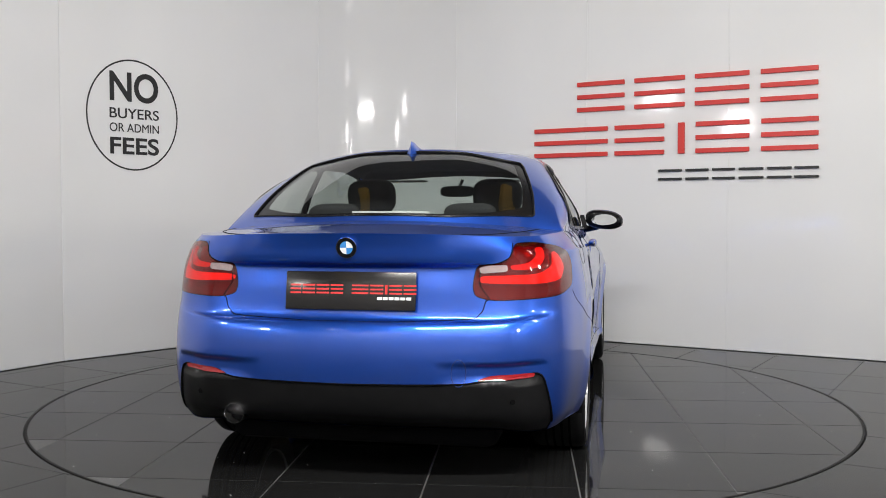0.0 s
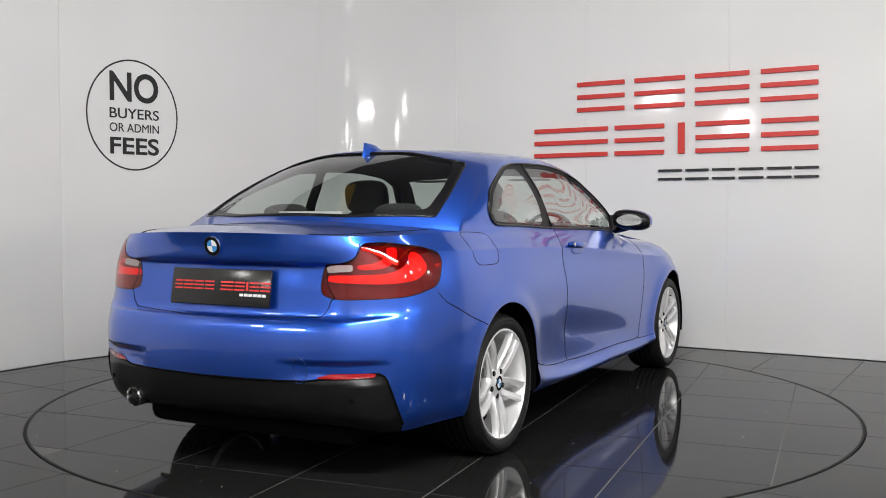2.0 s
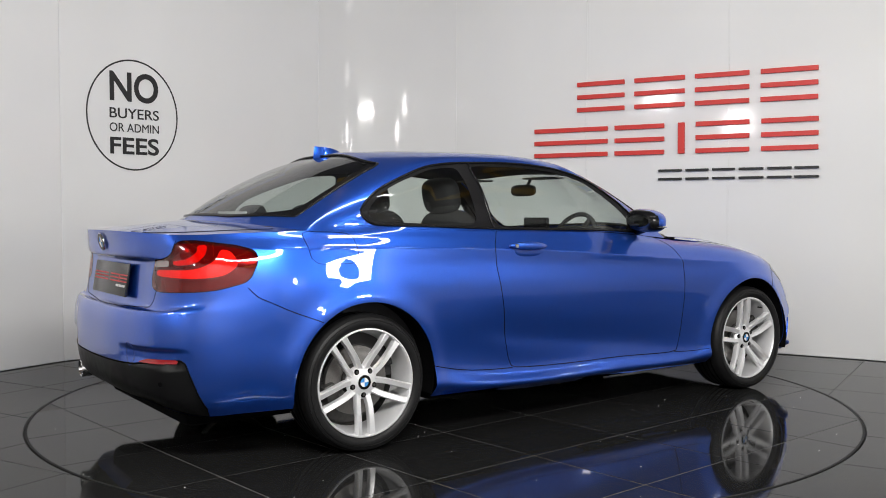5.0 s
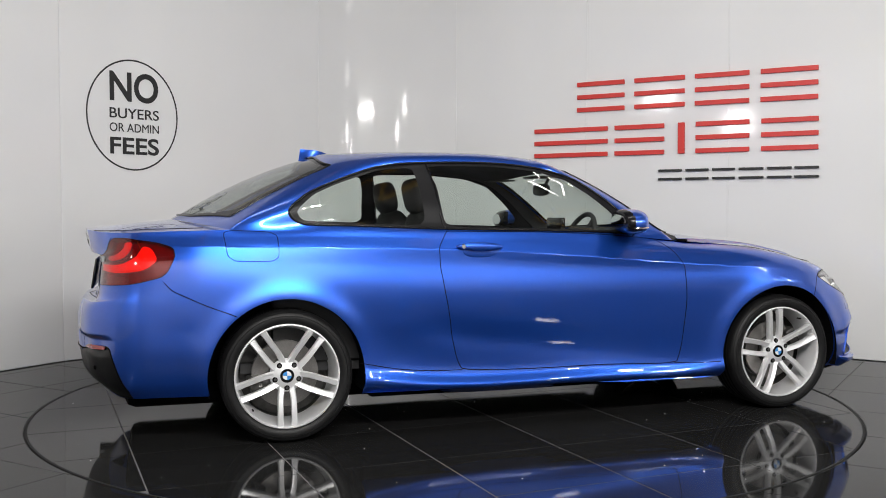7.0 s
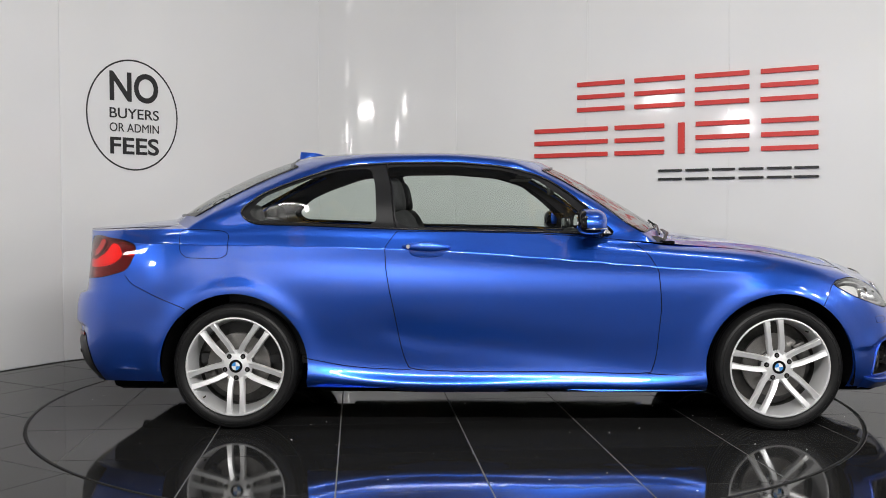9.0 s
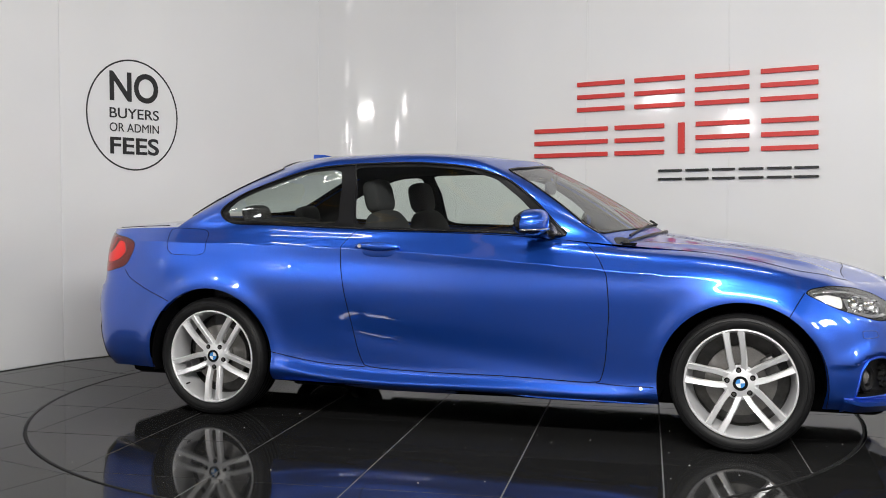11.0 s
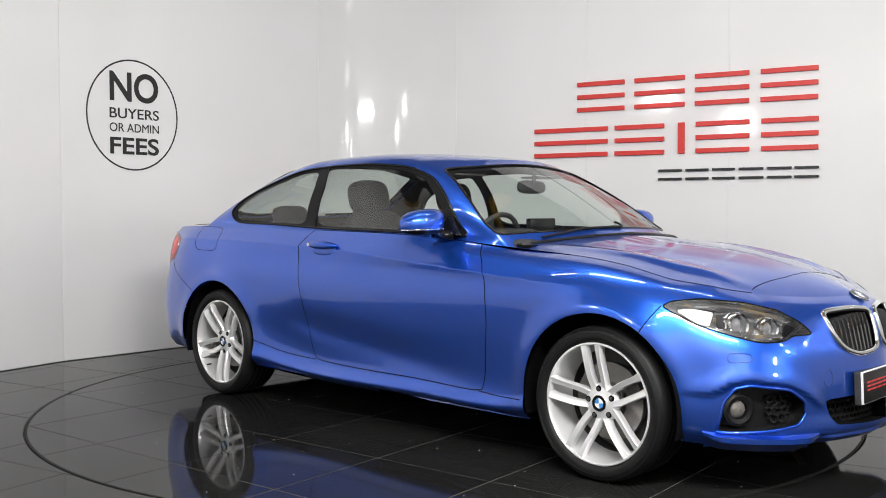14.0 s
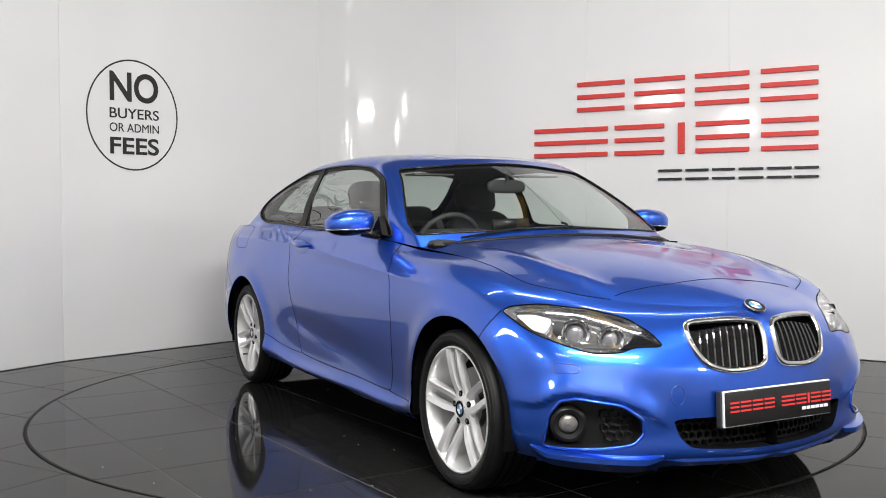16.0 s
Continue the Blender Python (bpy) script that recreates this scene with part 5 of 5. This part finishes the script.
# -- wheels --
def make_wheel():
    w = tagged(new("wheel"), "silver five double-spoke alloy wheel with black tyre")
    t = [(.243, -.100), (.250, -.110), (.262, -.117), (.280, -.119), (.296, -.113), (.306, -.103), (.3105, -.088), (.312, -.06), (.3125, 0), (.312, .06), (.3105, .088), (.296, .113), (.262, .117), (.243, .10)]
    tyre = lathed("tyre", t, RUBBER, w, "black road tyre", 72, "y", True, angle=50)
    for y in (-.052, -.018, .018, .052):
        lathed("tread_groove", [(.3095, y - .005), (.3131, y - .0052), (.3131, y + .0052), (.3095, y + .005)], GAP, w, "", 64, "y", True)
    for r in (.2835, .2985):
        lathed("sidewall_ring", [(r - .0018, -.1175 if r < .29 else -.1105), (r, -.1205 if r < .29 else -.1135), (r + .0018, -.1175 if r < .29 else -.1105)], RUBBER, w, "", 72)
    lathed("rim", [(.2455, -.088), (.2475, -.104), (.2455, -.110), (.2405, -.111), (.2365, -.106), (.2335, -.090), (.228, -.070), (.222, -.03), (.216, .03), (.216, .10), (.220, .10), (.235, -.06)], ALLOY, w, "silver rim", 72, "y", True, angle=30)
    lathed("barrel", [(.2155, .03), (.2150, .09), (.05, .095)], DARK_METAL, w, "", 48)
    lathed("hub", [(.0003, -.083), (.036, -.083), (.050, -.080), (.070, -.076), (.080, -.060), (.07, -.03), (.0003, -.03)], ALLOY, w, "", 40)
    for k in range(5):
        for sd in (-1, 1):
            vs, fs = [], []
            n = 11
            for i in range(n):
                f = i / (n - 1)
                r = .050 + f * .190
                lat = sd * (.0215 + .0090 * math.sin(math.pi / 2 * min(1, f / .4)) + .002 * f)
                hw = .0160 - .0015 * math.sin(math.pi * f) + .003 * max(0, f - .8) * 5
                y = -.078 - .012 * math.sin(math.pi * f * .8) - .024 * f
                dp = .034
                for a, b in ((-1, .5), (-.75, .05), (-.35, 0), (.35, 0), (.75, .05), (1, .5), (.85, 1), (-.85, 1)):
                    vs.append((lat + hw * a + (.004 * sd if b == 0 else 0), y + dp * b + (.004 if a * sd < 0 and b < .2 else 0), r))
            for i in range(n - 1):
                for j in range(8):
                    q = (j + 1) % 8
                    fs.append((i * 8 + j, i * 8 + 8 + j, i * 8 + 8 + q, i * 8 + q))
            fs += [tuple(range(8)), tuple(range((n - 1) * 8, n * 8))[::-1]]
            ob = solid("spoke", vs, fs, ALLOY, w, "", 38)
            ob.matrix_basis = Matrix.Rotation(radians(72 * k), 4, "Y")
        m = Matrix.Rotation(radians(72 * k), 4, "Y") @ Matrix.Translation((0, -.079, .058))
        # black disc on the hub face, painted as the shade of a bolt recess
        lathed("bolt_hole", [(.0002, -.0028), (.0105, -.0028), (.0122, -.0012), (.0130, .004)], GAP, w, "black disc for the shade in a bolt recess", 20, "y", False, m)
        lathed("wheel_bolt", [(.0002, -.0055), (.0062, -.0055), (.0075, -.003)], DARK_METAL, w, "", 8, "y", False, m)
    roundel("centre_cap", Matrix.Translation((0, -.083, 0)), .034, w, True)
    lathed("brake_disc", [(.06, -.012), (.158, -.012), (.158, .012), (.06, .012)], DISC_METAL, w, "worn steel brake disc", 48, "y", True)
    lathed("disc_bell", [(.0003, -.035), (.055, -.035), (.078, -.025), (.080, -.01)], DARK_METAL, w, "", 32)
    cal = box_bm(-.05, .05, -.045, .05, .115, .178, .012, 2)
    part("brake_caliper", cal, DARK_METAL, w, "grey brake caliper", True).matrix_basis = Matrix.Rotation(radians(70), 4, "Y")
    lathed("valve", [(.0002, -.03), (.004, -.03), (.004, 0)], RUBBER, w, "", 10, "y", False, Matrix.Translation((.16, -.066, .155)))
    return w


WHEEL_Y = .757
first = make_wheel()
first.parent = car
first.matrix_basis = pose(-1.345, -WHEEL_Y, .312, 0, 180, 0)
for hx, sg, a in ((1.345, -1, 8), (-1.345, 1, 20), (1.345, 1, 50)):
    copy_thing(first, pose(hx, sg * WHEEL_Y, .312) @ pose(0, 0, 0, 0, 0, 0 if sg < 0 else 180) @ pose(0, 0, 0, 0, -a, 0))

# -- cabin --
part("cabin_floor", box_bm(-1.55, .80, -.72, .72, .31, .36), TRIM_DARK, car)
for sg in (-1, 1):
    part("door_card", box_bm(-1.40, .58, *sorted((sg * .745, sg * .69)), .36, .945, .012, 2), TRIM_DARK, car, "dark inner door trim", True)
part("dashboard", box_bm(.36, .84, -.70, .70, .62, .955, .06, 4), TRIM_DARK, car, "dark soft dashboard", True)
part("instrument_hood", box_bm(.34, .56, -.52, -.22, .90, .995, .035, 3), TRIM_DARK, car, "", True)
part("bulkhead", box_bm(.80, .86, -.70, .70, .40, .93), GAP, car)
part("parcel_shelf", box_bm(-1.72, -1.22, -.62, .62, .985, 1.015, .008, 2), TRIM_DARK, car, "dark parcel shelf", True)
part("sticker", box_bm(-1.625, -1.622, -.19, .165, 1.055, 1.083), PAPER, car, "white sticker strip in the rear window")
screen = part("centre_display", box_bm(.37, .40, -.11, .11, .955, 1.045, .008, 2), GLOSS_BLACK, car, "flat black centre display", True)
hm = Matrix.Translation((.36, -.36, .90)) @ pose(0, 0, 0, 0, -68, 0)
steer = lathed("steering_wheel", [(.178 + .0135 * math.cos(a), .0135 * math.sin(a)) for a in np.linspace(0, 2 * math.pi, 12, endpoint=False)], TRIM_DARK, car, "black steering wheel", 44, "z", True, hm)
for a in (0, 120, 240):
    part("wheel_spoke", box_bm(0, .172, -.018, .018, -.012, .004, .004, 1), TRIM_DARK, steer).matrix_basis = pose(0, 0, 0, 0, 0, a + 90)
lathed("airbag_cover", [(.0002, .02), (.05, .016), (.065, 0), (.06, -.03)], TRIM_DARK, steer, "", 28, "z")


def seat_block(name, sx, sy, sz, m, parent, e=3.4, mat=None, label=""):
    vs, fs = blob(sx, sy, sz, e, 28, 16)
    ob = solid(name, vs, fs, mat or FABRIC, parent, label)
    ob.matrix_basis = m
    return ob


for y in (-.355, .355):
    seat = tagged(new("front_seat"), "charcoal cloth front seat with headrest")
    seat.parent = car
    seat.matrix_basis = Matrix.Translation((-.22, y, 0))
    seat_block("cushion", .26, .25, .09, pose(.05, 0, .50, 0, -8, 0), seat)
    seat_block("backrest", .085, .245, .32, pose(-.255, 0, .78, 0, -16, 0), seat)
    seat_block("headrest", .055, .135, .095, pose(-.365, 0, 1.165, 0, -12, 0), seat)
    for k in (-.055, .055):
        tube("headrest_post", [(-.325, k, 1.02), (-.35, k, 1.10)], .006, CHROME, seat, "chrome post", 8)
bench = tagged(new("rear_seat"), "charcoal cloth rear bench with two headrests")
bench.parent = car
seat_block("cushion", .24, .60, .09, pose(-1.0, 0, .52, 0, -6, 0), bench)
seat_block("backrest", .09, .60, .30, pose(-1.26, 0, .76, 0, -20, 0), bench)
for y in (-.33, .33):
    seat_block("headrest", .045, .125, .058, pose(-1.36, y, 1.06, 0, -15, 0), bench)
mirror = seat_block("interior_mirror", .018, .115, .036, pose(.30, .025, 1.212), car, 3.2, TRIM_DARK, "black interior mirror")
tube("mirror_stem", [(.32, .02, 1.23), (.34, .0, 1.285)], .01, TRIM_DARK, mirror, "", 8)
mirror.children[0].matrix_parent_inverse = mirror.matrix_basis.inverted()
for y in (-.33, .33):
    part("sun_visor", box_bm(.08, .20, y - .13, y + .10, 1.268, 1.278, .004, 2), HEADLINER, car, "grey sun visor").matrix_basis = pose(0, 0, 0)

# parking sensors
for y, z, x in ((-.63, .36, -2.2),):
    for sg in (-1, 1):
        pp, nn = on(belt, params(belt, LENGTH, [(x, y, z)]), .0004)
        p0, n0 = Vector(pp[0]), Vector(nn[0])
        if sg > 0:
            p0.y, n0.y = -p0.y, -n0.y
        lathed("parking_sensor", [(.0002, -.0012), (.0095, -.0012), (.0105, .002)], BLUE_DEEP if z > .5 else GAP, car, "small round parking sensor", 20, "y", False, facing(p0, n0))
# ---- signs on the walls ----
def on_wall(run, u, z, out=.0):
    """A pose on a wall whose x runs along it, z up and -y into the room."""
    host, t, n, a = run
    return Matrix.Translation(a + t * u + n * out + Vector((0, 0, z))) @ Matrix((t, -n, (0, 0, 1))).transposed().to_4x4()


def letters(name, text, size_w, size_h, m, mat, parent, label, bold=0.):
    """Text of a given width and height, standing slightly proud of the wall."""
    cu = bpy.data.curves.new(name, "FONT")
    cu.body, cu.size, cu.extrude, cu.offset = text, 1, .004, bold
    tmp = bpy.data.objects.new("tmp", cu)
    scene.collection.objects.link(tmp)
    bpy.context.view_layer.update()
    me = bpy.data.meshes.new_from_object(tmp.evaluated_get(bpy.context.evaluated_depsgraph_get()))
    bpy.data.objects.remove(tmp)
    bpy.data.curves.remove(cu)
    co = np.array([v.co[:] for v in me.vertices])
    lo, hi = co.min(0), co.max(0)
    for v in me.vertices:
        x, y, d = v.co
        v.co = ((x - lo[0]) / (hi[0] - lo[0]) * size_w, -.002 - (d - lo[2]) * .3, (y - lo[1]) / (hi[1] - lo[1]) * size_h)
    me.materials.clear()
    ob = obj(name, me, mat, parent, label)
    ob.matrix_basis = m
    return ob


round_sign = tagged(new("round_sign"), "black round vinyl sign with fee wording on the white wall", "sign")
round_sign.matrix_basis = on_wall(wa, .578, 1.822, .001)
ring = lathed("ring", [(.372, -.0), (.383, -.0), (.383, -.0025), (.372, -.0025)], SIGN_BLACK, round_sign, "thin black ring", 96, "y", True)
ring.matrix_basis = Matrix.Diagonal((1, 1, 1.10, 1))
for txt, u0, u1, z0, z1, bold in (("NO", .384, .790, 1.920, 2.146, .022), ("BUYERS", .381, .793, 1.793, 1.871, .008), ("OR ADMIN", .380, .792, 1.692, 1.757, .0), ("FEES", .382, .790, 1.522, 1.651, .020)):
    letters("wording", txt, u1 - u0, z1 - z0, Matrix.Translation((u0 - .578, 0, z0 - 1.822)), SIGN_BLACK, round_sign, "black vinyl wording", bold)

wall_sign = tagged(new("wall_sign"), "raised red and black lettering bars on the white wall", "sign")
wall_sign.matrix_basis = on_wall(wb, -.958, 0, .0)
T = .036


def bar(u0, u1, z0, z1, mat):
    part("sign_bar", box_bm(u0, u1, -.03, -.008, z0, z1, .002, 1), mat, wall_sign)


for u0, u1 in ((2.141, 2.552), (2.638, 3.050), (3.131, 3.547), (3.632, 4.044)):
    for z in (1.913, 2.0185, 2.124):
        bar(u0, u1, z, z + T, SIGN_RED)
for u0, u1 in ((1.75, 2.41), (2.472, 2.886), (3.140, 3.551), (3.640, 4.050)):
    for z in (1.542, 1.6465, 1.751):
        bar(u0, u1, z, z + T, SIGN_RED)
bar(2.999, 3.051, 1.542, 1.787, SIGN_RED)
for u0, u1 in ((2.842, 3.031), (3.062, 3.242), (3.272, 3.446), (3.475, 3.658), (3.685, 3.863), (3.883, 4.056)):
    for z in (1.334, 1.402):
        bar(u0, u1, z, z + .018, SIGN_BLACK)



# ---- turning ----
OFFSET = Matrix.Translation((.319, .007, 0))


def turn(t):
    """The turntable's angle in degrees at t seconds."""
    return float(np.interp(t, (0, 4, 6.5, 7, 8, 9, 11.5, 14, 16), (79.1, 43.75, 21.4, 16.9, 7.7, -1.0, -22.5, -43.9, -61.45)))


def motions():
    times = [0, 1, 2, 3, 4, 5.25, 6.5, 7, 7.5, 8, 8.5, 9, 10.25, 11.5, 12.5, 14, 15, 16]
    walk(car, [(t, pose(0, 0, .002, 0, 0, turn(t)) @ OFFSET) for t in times])
    walk(turntable, [(t, pose(0, 0, 0, 0, 0, turn(t))) for t in times])


motions()
